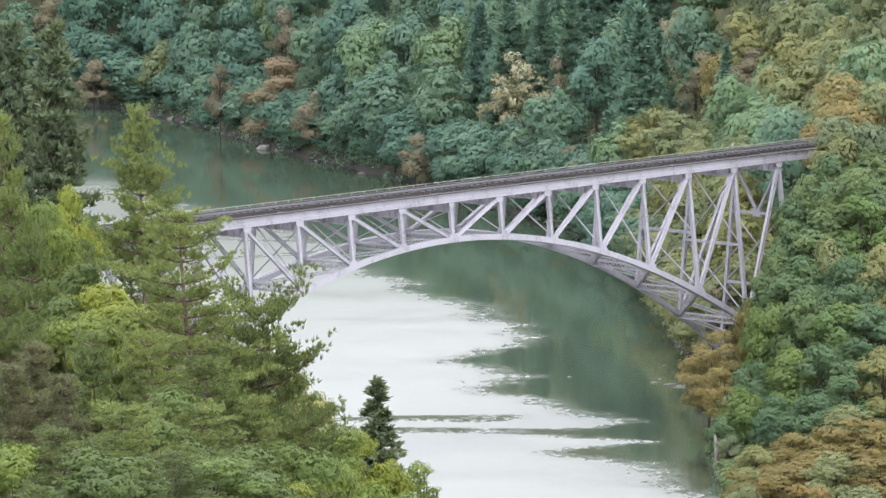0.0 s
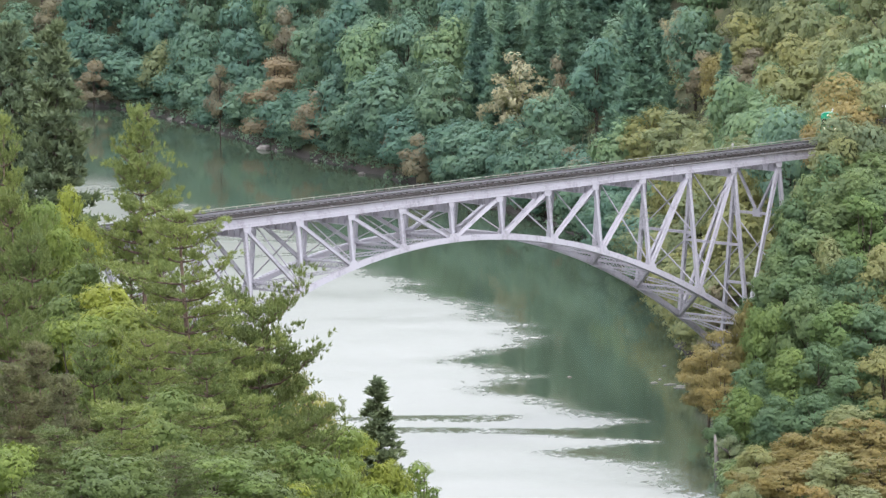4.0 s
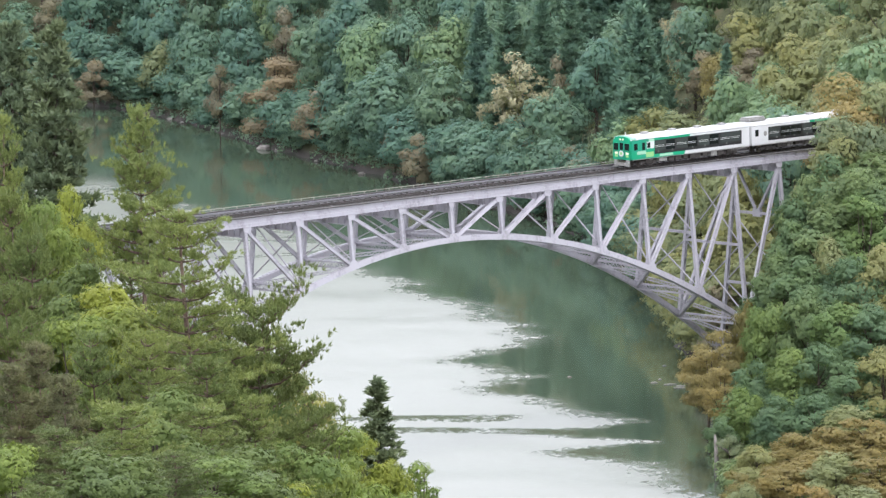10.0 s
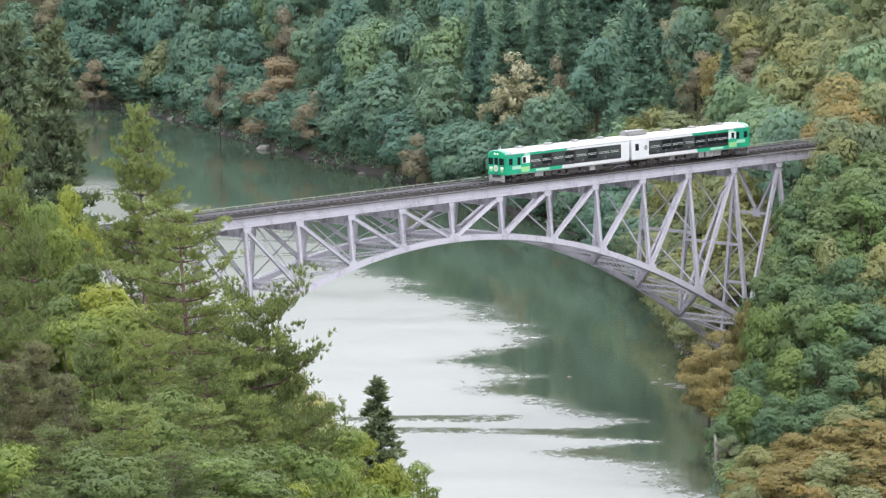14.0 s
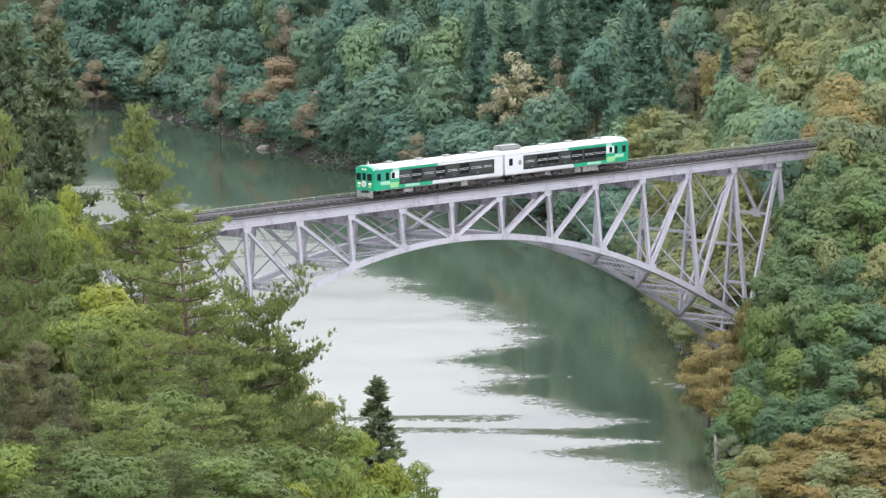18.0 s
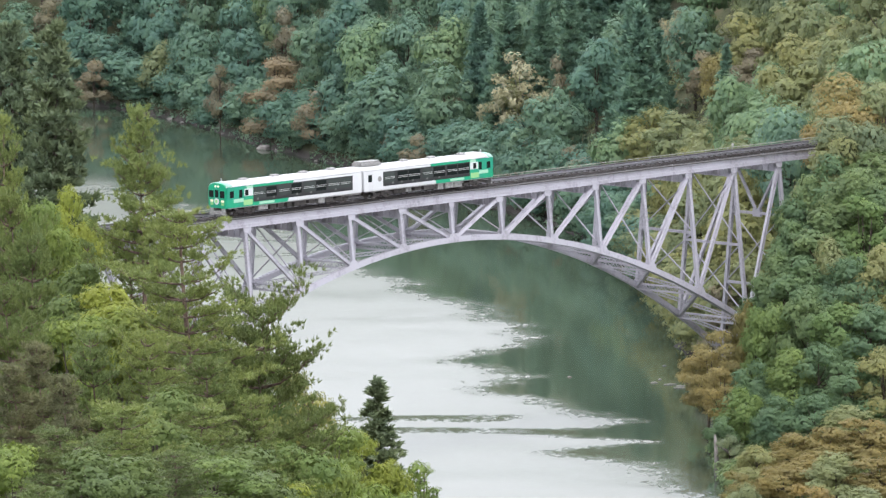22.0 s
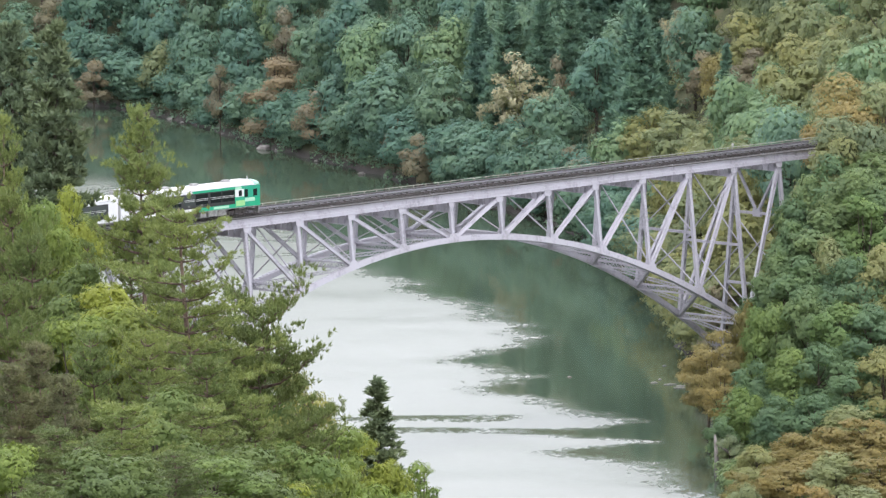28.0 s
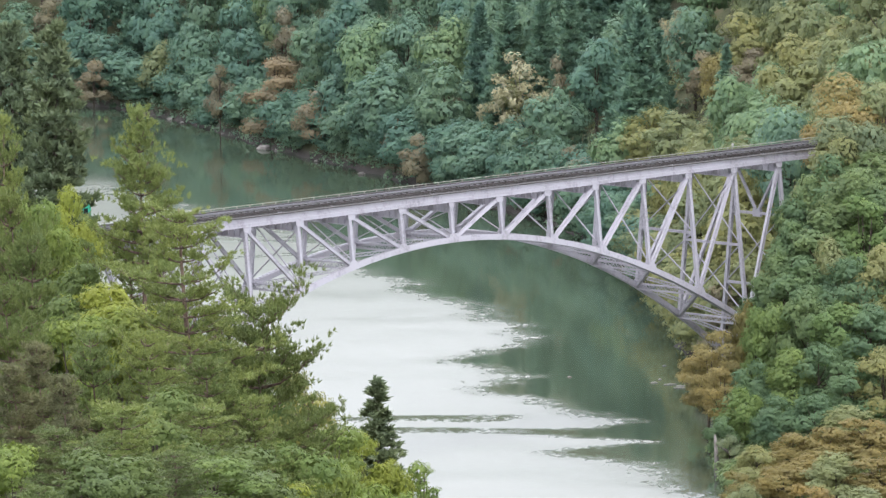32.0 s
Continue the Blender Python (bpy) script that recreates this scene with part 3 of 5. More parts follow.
def section():
    """Half outline of the body, from the sill to the roof's ridge: (y, z)."""
    pts = [(1.40, 1.0), (1.45, 1.12), (1.45, 3.15), (1.43, 3.34)]
    for i in range(1, 7):
        a = math.pi / 2 * i / 6
        pts.append((1.43 * math.cos(a) ** 0.8 if i < 6 else 0.0, 3.34 + 0.42 * math.sin(a)))
    return pts


def loft(bm, outline, x0, x1, inset=0.0):
    loop = [(y, z) for y, z in outline] + [(-y, z) for y, z in outline[::-1] if y > 1e-6]
    a = [bm.verts.new((x0, y, z)) for y, z in loop]
    b = [bm.verts.new((x1, y, z)) for y, z in loop]
    n = len(loop)
    for i in range(n):
        bm.faces.new((a[i], a[(i + 1) % n], b[(i + 1) % n], b[i]))
    bm.faces.new(a[::-1]), bm.faces.new(b)


def side_panel(car, name, side, x0, x1, z0, z1, mat, off=0.006, label="", slant=0.0):
    bm = bmesh.new()
    y0, y1 = WID - 0.05, WID + off
    ring = [(x0, z0), (x1, z0), (x1 + slant, z1), (x0 + (slant if slant and x0 > 0.3 else 0), z1)]
    a = [bm.verts.new((x, side * y0, z)) for x, z in ring]
    b = [bm.verts.new((x, side * y1, z)) for x, z in ring]
    bm.faces.new(a), bm.faces.new(b[::-1])
    for i in range(4):
        bm.faces.new((a[i], a[(i + 1) % 4], b[(i + 1) % 4], b[i]))
    return part(name, bm, mat, car, label)


def railcar(label, band, near):
    """One car. band: start and end of the dark window band on the two sides; near: the side (-1 or 1) that faces the viewpoint."""
    car = tagged(empty("railcar", pose(0, 0, RAIL_Z)), label, "train", "two-car train")
    bm = bmesh.new()
    body_out = [p for p in section() if p[1] <= 3.35]
    body_out = body_out + [(0.0, 3.36)]
    loft(bm, body_out, 0.12, LEN)
    part("body", bm, WHITE, car, "white painted steel body shell")
    bm = bmesh.new()
    roof_out = [(1.47, 3.30), (1.46, 3.36)] + [p for p in section() if p[1] > 3.345]
    loft(bm, roof_out, 0.25, LEN - 0.02)
    part("roof", bm, ROOF, car, "white curved roof", True)
    bm = bmesh.new()
    loft(bm, [(1.475, 3.28), (1.47, 3.36)] + [(y * 1.012, z + 0.012) for y, z in section() if z > 3.345], 0.20, 0.95)
    part("cab_roof", bm, MINT_GREY, car, "pale green roof over the cab", True)
    # cab front, slightly rounded, with gangway door, windscreens and bumper
    bm = bmesh.new()
    ring = [(-1.36, 0.98), (1.36, 0.98), (1.40, 2.2), (1.36, 3.2), (1.05, 3.55), (0.5, 3.70), (-0.5, 3.70), (-1.05, 3.55), (-1.36, 3.2), (-1.40, 2.2)]
    back = [(y * 1.035, z) for y, z in ring]
    a = [bm.verts.new((0.0 + 0.05 * abs(y) ** 2 * 0.3, y, z)) for y, z in ring]
    b = [bm.verts.new((0.45, y, z)) for y, z in back]
    n = len(ring)
    for i in range(n):
        bm.faces.new((a[i], a[(i + 1) % n], b[(i + 1) % n], b[i]))
    bm.faces.new(a[::-1]), bm.faces.new(b)
    front = part("cab_front", bm, GREEN, car, "green cab front")
    bm = bmesh.new()
    box(bm, (-0.03, -0.42, 1.05), (0.06, 0.42, 3.15))
    door = part("gangway_door", bm, DEEP_GREEN, front, "dark green gangway door")
    for y0, y1, z0, z1 in ((-0.27, 0.27, 2.15, 2.95), (-1.22, -0.50, 2.12, 2.90), (0.50, 1.22, 2.12, 2.90)):
        bm = bmesh.new()
        box(bm, (-0.05, y0, z0), (0.05, y1, z1))
        part("windscreen", bm, GLASSM, front, "dark glass windscreen")
        bm = bmesh.new()
        for q in ((y0 - 0.05, y1 + 0.05, z0 - 0.05, z0), (y0 - 0.05, y1 + 0.05, z1, z1 + 0.05), (y0 - 0.05, y0, z0, z1), (y1, y1 + 0.05, z0, z1)):
            box(bm, (-0.055, q[0], q[2]), (0.04, q[1], q[3]))
        part("window_frame", bm, DEEP_GREEN, front)
    bm = bmesh.new()
    bmesh.ops.create_cone(bm, cap_ends=True, segments=20, radius1=0.36, radius2=0.34, depth=0.05, matrix=Matrix.Translation((-0.075, 0, 1.72)) @ Matrix.Rotation(radians(90), 4, "Y"))
    disc = part("head_disc", bm, WHITE, front, "round white headboard disc")
    bm = bmesh.new()
    bmesh.ops.create_cone(bm, cap_ends=True, segments=16, radius1=0.2, radius2=0.2, depth=0.05, matrix=Matrix.Translation((-0.085, 0, 1.72)) @ Matrix.Rotation(radians(90), 4, "Y"))
    part("disc_centre", bm, LIME, disc)
    for y in (-0.85, 0.85):
        for z, m in ((1.75, CREAM), (1.42, LIME)):
            bm = bmesh.new()
            box(bm, (-0.03, y - 0.22, z - 0.13), (0.08, y + 0.22, z + 0.13))
            bmesh.ops.bevel(bm, geom=bm.edges[:], offset=0.03, segments=1, affect="EDGES")
            part("lamp_panel", bm, m, front, "pale lamp panel")
        bm = bmesh.new()
        bmesh.ops.create_cone(bm, cap_ends=True, segments=12, radius1=0.12, radius2=0.12, depth=0.1, matrix=Matrix.Translation((-0.02, y * 0.25, 3.36)) @ Matrix.Rotation(radians(90), 4, "Y"))
        part("headlight", bm, CREAM, front)
    bm = bmesh.new()
    box(bm, (-0.05, -1.15, 0.30), (0.18, 1.15, 0.62))
    for y in (-0.95, 0.95):
        box(bm, (0.0, y - 0.25, 0.16), (0.16, y + 0.25, 0.95))
    part("snow_plough", bm, UNDER_PALE, car, "grey snow plough under the cab")
    bm = bmesh.new()
    box(bm, (-0.35, -0.14, 0.75), (0.5, 0.14, 1.0))
    box(bm, (LEN - 0.4, -0.14, 0.75), (LEN + 0.2, 0.14, 1.0))
    part("coupler", bm, UNDER, car)
    bm = bmesh.new()
    box(bm, (LEN, -0.5, 1.1), (LEN + 0.2, 0.5, 3.1))
    part("gangway_bellows", bm, UNDER, car, "dark gangway bellows")
    for side in (-1, 1):
        b0, b1 = band[0 if side == near else 1]
        side_panel(car, "green_side", side, 0.10, 9.3, 1.02, 3.30, GREEN, 0.005, "green painted side", 1.0)
        side_panel(car, "cab_side", side, 0.10, b0 - 1.2, 1.9, 3.29, DEEP_GREEN, 0.008)
        # sliding door of the cab end and livery squares
        side_panel(car, "door", side, 1.75, 2.65, 1.08, 3.10, DEEP_GREEN, 0.011, "green folding door")
        side_panel(car, "door_window", side, 1.95, 2.45, 2.05, 2.9, GLASSM, 0.016)
        side_panel(car, "cab_window", side, 0.55, 1.15, 2.1, 2.85, GLASSM, 0.014)
        side_panel(car, "livery_square", side, b0 - 1.35, b0 - 0.05, 2.15, 2.95, WHITE, 0.012)
        side_panel(car, "livery_square", side, b0 - 1.0, b0 - 0.05, 2.95, 3.25, MINT, 0.012)
        side_panel(car, "livery_square", side, b0 - 1.5, b0 - 0.15, 1.15, 1.75, LIME, 0.012)
        side_panel(car, "livery_square", side, b0 - 3.0, b0 - 1.5, 1.55, 1.95, MINT, 0.013)
        side_panel(car, "livery_square", side, b0 + 0.9, b0 + 3.2, 1.10, 1.36, MINT, 0.013)
        if side == near:
            side_panel(car, "crew_window", side, 2.85, 3.35, 2.2, 2.85, GLASSM, 0.018)
        side_panel(car, "window_band", side, b0, b1, 1.42, 3.04, BLACK, 0.010, "black window band")
        n = round((b1 - b0) / 1.9)
        w = (b1 - b0) / n
        wr = random.Random(int(b1 * 10) + side)
        for i in range(n):
            x0 = b0 + i * w + 0.07
            x1 = x0 + w - 0.14
            if i % 2 == 1:
                x1 -= 0.22
            pane = wr.choice((GLASSM, GLASSM, GLASS_PALE))
            win = side_panel(car, "window", side, x0, x1, 1.80, 2.92, pane, 0.013, "dark train window with pale sash bars")
            for z in (2.24, 2.40):
                bm = bmesh.new()
                e = wr.uniform(0.0, 0.25)
                box(bm, (x0 + 0.02, side * (WID - 0.01), z - 0.022), (x1 - e, side * (WID + 0.025), z + 0.022))
                part("sash_bar", bm, ALU, win)
            if wr.random() < 0.6:
                q = wr.uniform(x0 + 0.1, x1 - 0.5)
                side_panel(car, "seat_cover", side, q, q + 0.28, 1.60, 1.82, SEAT, 0.016)
        if b1 < 18.5:
            side_panel(car, "end_door", side, 18.5, 19.5, 1.06, 3.08, WHITE, 0.009, "white folding door")
            side_panel(car, "end_window", side, 19.55, 20.15, 2.05, 2.85, GLASSM, 0.014)
            bm = bmesh.new()
            bmesh.ops.create_cone(bm, cap_ends=True, segments=14, radius1=0.3, radius2=0.3, depth=0.02, matrix=Matrix.Translation((18.35, side * (WID + 0.01), 2.3)) @ Matrix.Rotation(radians(90), 4, "X"))
            part("round_emblem", bm, UNDER_PALE, car, "plain grey round emblem")
        for x in (0.7, 3.0, 6.0):
            bm = bmesh.new()
            box(bm, (x, side * (WID + 0.002), 3.27), (x + 0.6, side * (WID + 0.03), 3.31))
            part("gutter_lip", bm, ROOF, car)
        bm = bmesh.new()
        box(bm, (0.4, side * 1.38, 0.94), (LEN - 0.1, side * 1.44, 1.03))
        part("sill", bm, UNDER_PALE, car)
    # roof ventilators
    for x in (3.9, 8.7, 13.1, 17.4):
        bm = bmesh.new()
        box(bm, (x - 0.5, -0.32, 3.70), (x + 0.5, 0.32, 3.97))
        bmesh.ops.bevel(bm, geom=bm.edges[:], offset=0.06, segments=2, affect="EDGES")
        part("ventilator", bm, VENT, car, "low white roof ventilator")
    bm = bmesh.new()
    tube(bm, [(0.9, 0.25, 3.7), (0.9, 0.25, 4.15)], [0.06, 0.05], 8)
    box(bm, (0.75, 0.1, 3.7), (1.05, 0.4, 3.84))
    part("aerial", bm, ROOF, car)
    # underfloor gear
    rnd = random.Random(5 if near < 0 else 9)
    x = 5.0
    while x < 15.6:
        w = rnd.uniform(0.7, 1.9)
        for side in (-1, 1):
            bm = bmesh.new()
            box(bm, (x, side * 0.55, rnd.uniform(0.30, 0.48)), (x + w, side * rnd.uniform(1.15, 1.34), 0.96))
            bmesh.ops.bevel(bm, geom=bm.edges[:], offset=0.03, segments=1, affect="EDGES")
            part("underfloor_box", bm, rnd.choice((UNDER, UNDER, UNDER_PALE)), car)
        x += w + rnd.uniform(0.1, 0.5)
    bm = bmesh.new()
    box(bm, (0.5, -1.1, 0.85), (LEN - 0.3, 1.1, 1.02))
    part("underframe", bm, UNDER, car)
    for bx in (3.3, 17.5):
        bm = bmesh.new()
        for side in (-1, 1):
            box(bm, (bx - 1.55, side * 0.92, 0.42), (bx + 1.55, side * 1.06, 0.66))
            for q in (-1.05, 1.05):
                box(bm, (bx + q - 0.2, side * 0.90, 0.28), (bx + q + 0.2, side * 1.12, 0.62))
            box(bm, (bx - 0.35, side * 0.85, 0.35), (bx + 0.35, side * 1.12, 0.85))
        box(bm, (bx - 0.3, -0.95, 0.45), (bx + 0.3, 0.95, 0.85))
        part("bogie", bm, UNDER, car, "dusty dark bogie frame")
        for q in (-1.05, 1.05):
            bm = bmesh.new()
            for y in (-0.57, 0.57):
                bmesh.ops.create_cone(bm, cap_ends=True, segments=20, radius1=0.43, radius2=0.43, depth=0.12, matrix=Matrix.Translation((0, y, 0)) @ Matrix.Rotation(radians(90), 4, "X"))
            bmesh.ops.create_cone(bm, cap_ends=True, segments=10, radius1=0.08, radius2=0.08, depth=1.9, matrix=Matrix.Rotation(radians(90), 4, "X"))
            ax = part("wheelset", bm, STEELBARE, car, "worn steel wheelset")
            ax.matrix_basis = pose(bx + q, 0, 0.43)
            wheelsets.append((ax, bx + q, 1 if near < 0 else -1))
    return car


car_a = railcar("green and white two-tone diesel railcar leading over the bridge", ((4.1, 19.4), (4.1, 17.8)), -1)
car_b = railcar("white and green diesel railcar trailing with roof air conditioner", ((3.9, 17.8), (4.1, 19.4)), 1)
bm = bmesh.new()
box(bm, (17.3, -0.75, 3.62), (20.7, 0.75, 4.28))
bmesh.ops.bevel(bm, geom=bm.edges[:], offset=0.2, segments=2, affect="EDGES")
part("air_conditioner", bm, plain("grey_unit_paint", (0.24, 0.235, 0.23), 0.6), car_b, "large pale grey rooftop air conditioner")
bm = bmesh.new()
box(bm, (1.2, -0.6, 3.70), (3.6, 0.6, 3.86))
bmesh.ops.bevel(bm, geom=bm.edges[:], offset=0.06, segments=1, affect="EDGES")
part("roof_box", bm, ROOF, car_b)


# ---- trees ----
PALE_WOOD = plain("pale_driftwood", (0.24, 0.225, 0.20), 0.9, 0, 0.3, 5.0)


def leaf_blades(c, n, size, rng, aspect=0.85):
    """Leaf sprigs: a pointed blade at each centre, facing n, with random turn."""
    c, n = np.asarray(c, float), np.asarray(n, float)
    n /= np.linalg.norm(n, axis=1, keepdims=True) + 1e-9
    a = np.cross(n, rng.normal(size=c.shape))
    a /= np.linalg.norm(a, axis=1, keepdims=True) + 1e-9
    b = np.cross(n, a)
    s = (np.asarray(size) * np.ones(len(c)))[:, None]
    k = rng.uniform(-0.3, 0.3, (len(c), 1))
    v = np.stack([c - a * s * 0.45 + b * s * aspect * (0.5 + k), c + a * s * 0.6, c - a * s * 0.45 - b * s * aspect * (0.5 - k)], 1)
    return v.reshape(-1, 3)


def blades(c, d, length, width, rng):
    """Long sprays: a thin blade from c along d."""
    d = d / (np.linalg.norm(d, axis=1, keepdims=True) + 1e-9)
    b = np.cross(d, rng.normal(size=c.shape))
    b /= np.linalg.norm(b, axis=1, keepdims=True) + 1e-9
    L = (np.asarray(length) * np.ones(len(c)))[:, None]
    v = np.stack([c + b * L * width * 0.5, c + d * L, c - b * L * width * 0.5], 1)
    return v.reshape(-1, 3)


def leaf_mesh(name, v, material, parent):
    n = len(v) // 3
    me = bpy.data.meshes.new(name)
    me.vertices.add(3 * n)
    me.loops.add(3 * n)
    me.polygons.add(n)
    me.vertices.foreach_set("co", np.ascontiguousarray(v, dtype=np.float32).ravel())
    me.loops.foreach_set("vertex_index", np.arange(3 * n, dtype=np.int32))
    me.polygons.foreach_set("loop_start", np.arange(0, 3 * n, 3, dtype=np.int32))
    me.polygons.foreach_set("loop_total", np.full(n, 3, dtype=np.int32))
    me.update(calc_edges=True)
    me.materials.append(material)
    ob = new(name, me)
    ob.parent = parent
    return ob


def sphere_dirs(n, rng, low=-1.0):
    z = rng.uniform(low, 1, n)
    a = rng.uniform(0, 2 * np.pi, n)
    q = np.sqrt(1 - z * z)
    return np.stack([q * np.cos(a), q * np.sin(a), z], 1)


def broadleaf(seed, h, r, tuft, leaf, material, label, name="broadleaf_tree", bark=None, low=-0.8, squash=0.80, cover=1.0, lump=0.40, calm=0.4):
    """A crown of billows on spreading limbs; each billow is set with leafy tufts, and gaps stay between them."""
    rng = np.random.default_rng(seed)
    tree = tagged(empty(name, Matrix.Translation((0, 0, -500))), label, "tree")
    cz, sv = h * 0.55, h * 0.43
    axes = np.array([r, r, sv])
    mean = lump * min(r, sv)
    n = int(1.45 * (r * r + 2 * r * sv) / 3 / mean ** 2) + 4
    # even spread of billows over the crown, drawn in and out at random
    d = sphere_dirs(n * 4, rng, low)
    pick = [0]
    for _ in range(n - 1):
        gap = np.min(np.linalg.norm(d[:, None] - d[pick][None], axis=2), axis=1)
        pick.append(int(np.argmax(gap * rng.uniform(0.55, 1.0, len(d)))))
    d = d[pick]
    bc = d * axes * rng.uniform(0.46, 0.90, (n, 1)) + np.array([0, 0, cz])
    bc[0] = (rng.uniform(-0.15, 0.15) * r, rng.uniform(-0.15, 0.15) * r, cz + sv * 0.70)
    br = mean * rng.uniform(0.70, 1.35, n)
    bm = bmesh.new()
    lean = rng.uniform(-0.4, 0.4, 2)
    stem = [(0, 0, -1.5), (lean[0] * 0.3, lean[1] * 0.3, h * 0.25), (lean[0], lean[1], h * 0.5), (lean[0] * 1.2, lean[1] * 1.2, h * 0.78)]
    tube(bm, stem, [h * 0.022, h * 0.018, h * 0.013, h * 0.004], 7)
    for c in bc:
        z0 = min(rng.uniform(0.26, 0.62) * h, max(0.2 * h, c[2] - 0.1 * h))
        p = np.array([lean[0] * z0 / h * 2, lean[1] * z0 / h * 2, z0])
        m = (p + c) / 2 + np.array([0, 0, -0.03 * h])
        tube(bm, [tuple(p), tuple(m), tuple(c)], [h * 0.008, h * 0.005, h * 0.002], 5)
    part("trunk", bm, bark or BARK, tree, "", True)
    P, N, S = [], [], []
    flat = np.array([1.12, 1.12, squash])
    for i in range(n):
        k = max(8, int(cover * 2.5 * (br[i] / tuft) ** 2))
        td = sphere_dirs(k, rng, -0.55)
        tc = bc[i] + td * flat * br[i] * rng.uniform(0.66 + 0.2 * calm, 1.12 - 0.06 * calm, (k, 1))
        # what lies deep inside a neighbouring billow is left out
        deep = np.linalg.norm((tc[:, None] - bc[None]) / flat, axis=2) / br[None]
        deep[:, i] = 9
        keep = deep.min(axis=1) > 0.70
        tc, td = tc[keep], td[keep]
        if not len(tc):
            continue
        tr = tuft * rng.uniform(0.6, 1.35, len(tc))
        # a closed layer of broad sprigs behind the tufts
        m = max(8, int(16.0 * cover * (br[i] / tuft) ** 2))
        fd = sphere_dirs(m, rng, -0.7)
        fp = bc[i] + fd * flat * br[i] * rng.uniform(0.62, 0.86, (m, 1))
        deep = np.linalg.norm((fp[:, None] - bc[None]) / flat, axis=2) / br[None]
        deep[:, i] = 9
        held = deep.min(axis=1) > 0.66
        fp, fd = fp[held], fd[held]
        P.append(fp)
        N.append(fd + (fp - np.array([0, 0, cz - 0.15 * h])) / axes * 0.6 * calm + rng.normal(size=fp.shape) * 0.15)
        S.append(0.92 * tuft * rng.uniform(0.7, 1.3, len(fp)))
        q = max(6, int(4.4 * cover * (tuft / leaf) ** 2))
        ld = sphere_dirs(len(tc) * q, rng, -0.45)
        own = np.repeat(np.arange(len(tc)), q)
        out = rng.uniform(0.3, 1.1, (len(own), 1))
        P.append(tc[own] + ld * tr[own][:, None] * np.array([1.1, 1.1, 0.62]) * out)
        # calm crowns turn their leaves with the crown's own curve, ragged ones every way
        curve = (tc - np.array([0, 0, cz - 0.15 * h])) / axes
        N.append(ld * (0.5 - 0.34 * calm) + td[own] * 0.6 + curve[own] * 0.7 * calm + np.array([0, 0, 0.38 - 0.1 * calm]) + rng.normal(size=ld.shape) * (0.24 - 0.12 * calm))
        S.append(leaf * rng.uniform(0.6, 1.4, len(own)))
    leaf_mesh("crown", leaf_blades(np.concatenate(P), np.concatenate(N), np.concatenate(S), rng), material, tree)
    return tree


def brush(c, d, k, length, spread, rng):
    """Short-stalked needle brushes: k blades that fan out of every centre, along d."""
    own = np.repeat(np.arange(len(c)), k)
    way = d[own] + sphere_dirs(len(own), rng, -0.6) * spread
    at = c[own] + rng.normal(size=(len(own), 3)) * length * 0.16
    return at, way, length * rng.uniform(0.6, 1.25, len(own))


def cedar(seed, h, r, n, spray, material, label, bare=0.12, shape=0.62, boughs=9):
    """A narrow conifer: drooping boughs, each set with upturned bunches of sprays."""
    rng = np.random.default_rng(seed)
    tree = tagged(empty("conifer_tree", Matrix.Translation((0, 0, -500))), label, "tree")
    bm = bmesh.new()
    tube(bm, [(0, 0, -1.5), (0, 0, h * 0.5), (0, 0, h * 0.98)], [h * 0.02, h * 0.012, 0.02], 7)
    C, D = [], []
    tiers = int(h * 1.7) if h < 20 else int(h * 1.35)
    for i in range(tiers):
        f = i / tiers
        z = h * (bare + (1 - bare) * f)
        rr = r * (1 - f) ** shape + 0.10
        m = max(5, int(boughs * (1 - f) + 4))
        turn0 = rng.uniform(0, 2 * np.pi)
        for j in range(m):
            a = turn0 + (j + rng.uniform(-0.35, 0.35)) * 2 * np.pi / m
            L = rr * rng.uniform(0.62, 1.16)
            zb = z + rng.uniform(-0.5, 0.5)
            out = np.array([math.cos(a), math.sin(a), 0])
            side = np.array([-out[1], out[0], 0])
            if f < 0.93:
                tube(bm, [(0, 0, zb + 0.1 * L), tuple(out * L * 0.85 + np.array([0, 0, zb - 0.16 * L]))], [0.05, 0.015], 4)
            k = max(4, int(n * L / r / 22))
            t = np.linspace(0.16, 1.0, k) + rng.uniform(-0.05, 0.05, k)
            p = out * (t * L)[:, None] + side * (rng.normal(size=k) * 0.17 * L)[:, None]
            p[:, 2] = zb - 0.30 * L * t + 0.20 * L * t * t + rng.normal(size=k) * 0.07
            C.append(p)
            D.append(np.tile(out * 0.55 + np.array([0, 0, 0.40]), (k, 1)) + side * rng.normal(size=(k, 1)) * 0.4)
    part("trunk", bm, BARK, tree, "", True)
    at, way, size = brush(np.concatenate(C), np.concatenate(D), 20, spray, 0.9, rng)
    leaf_mesh("crown", blades(at, way, size, 0.55, rng), material, tree)
    return tree


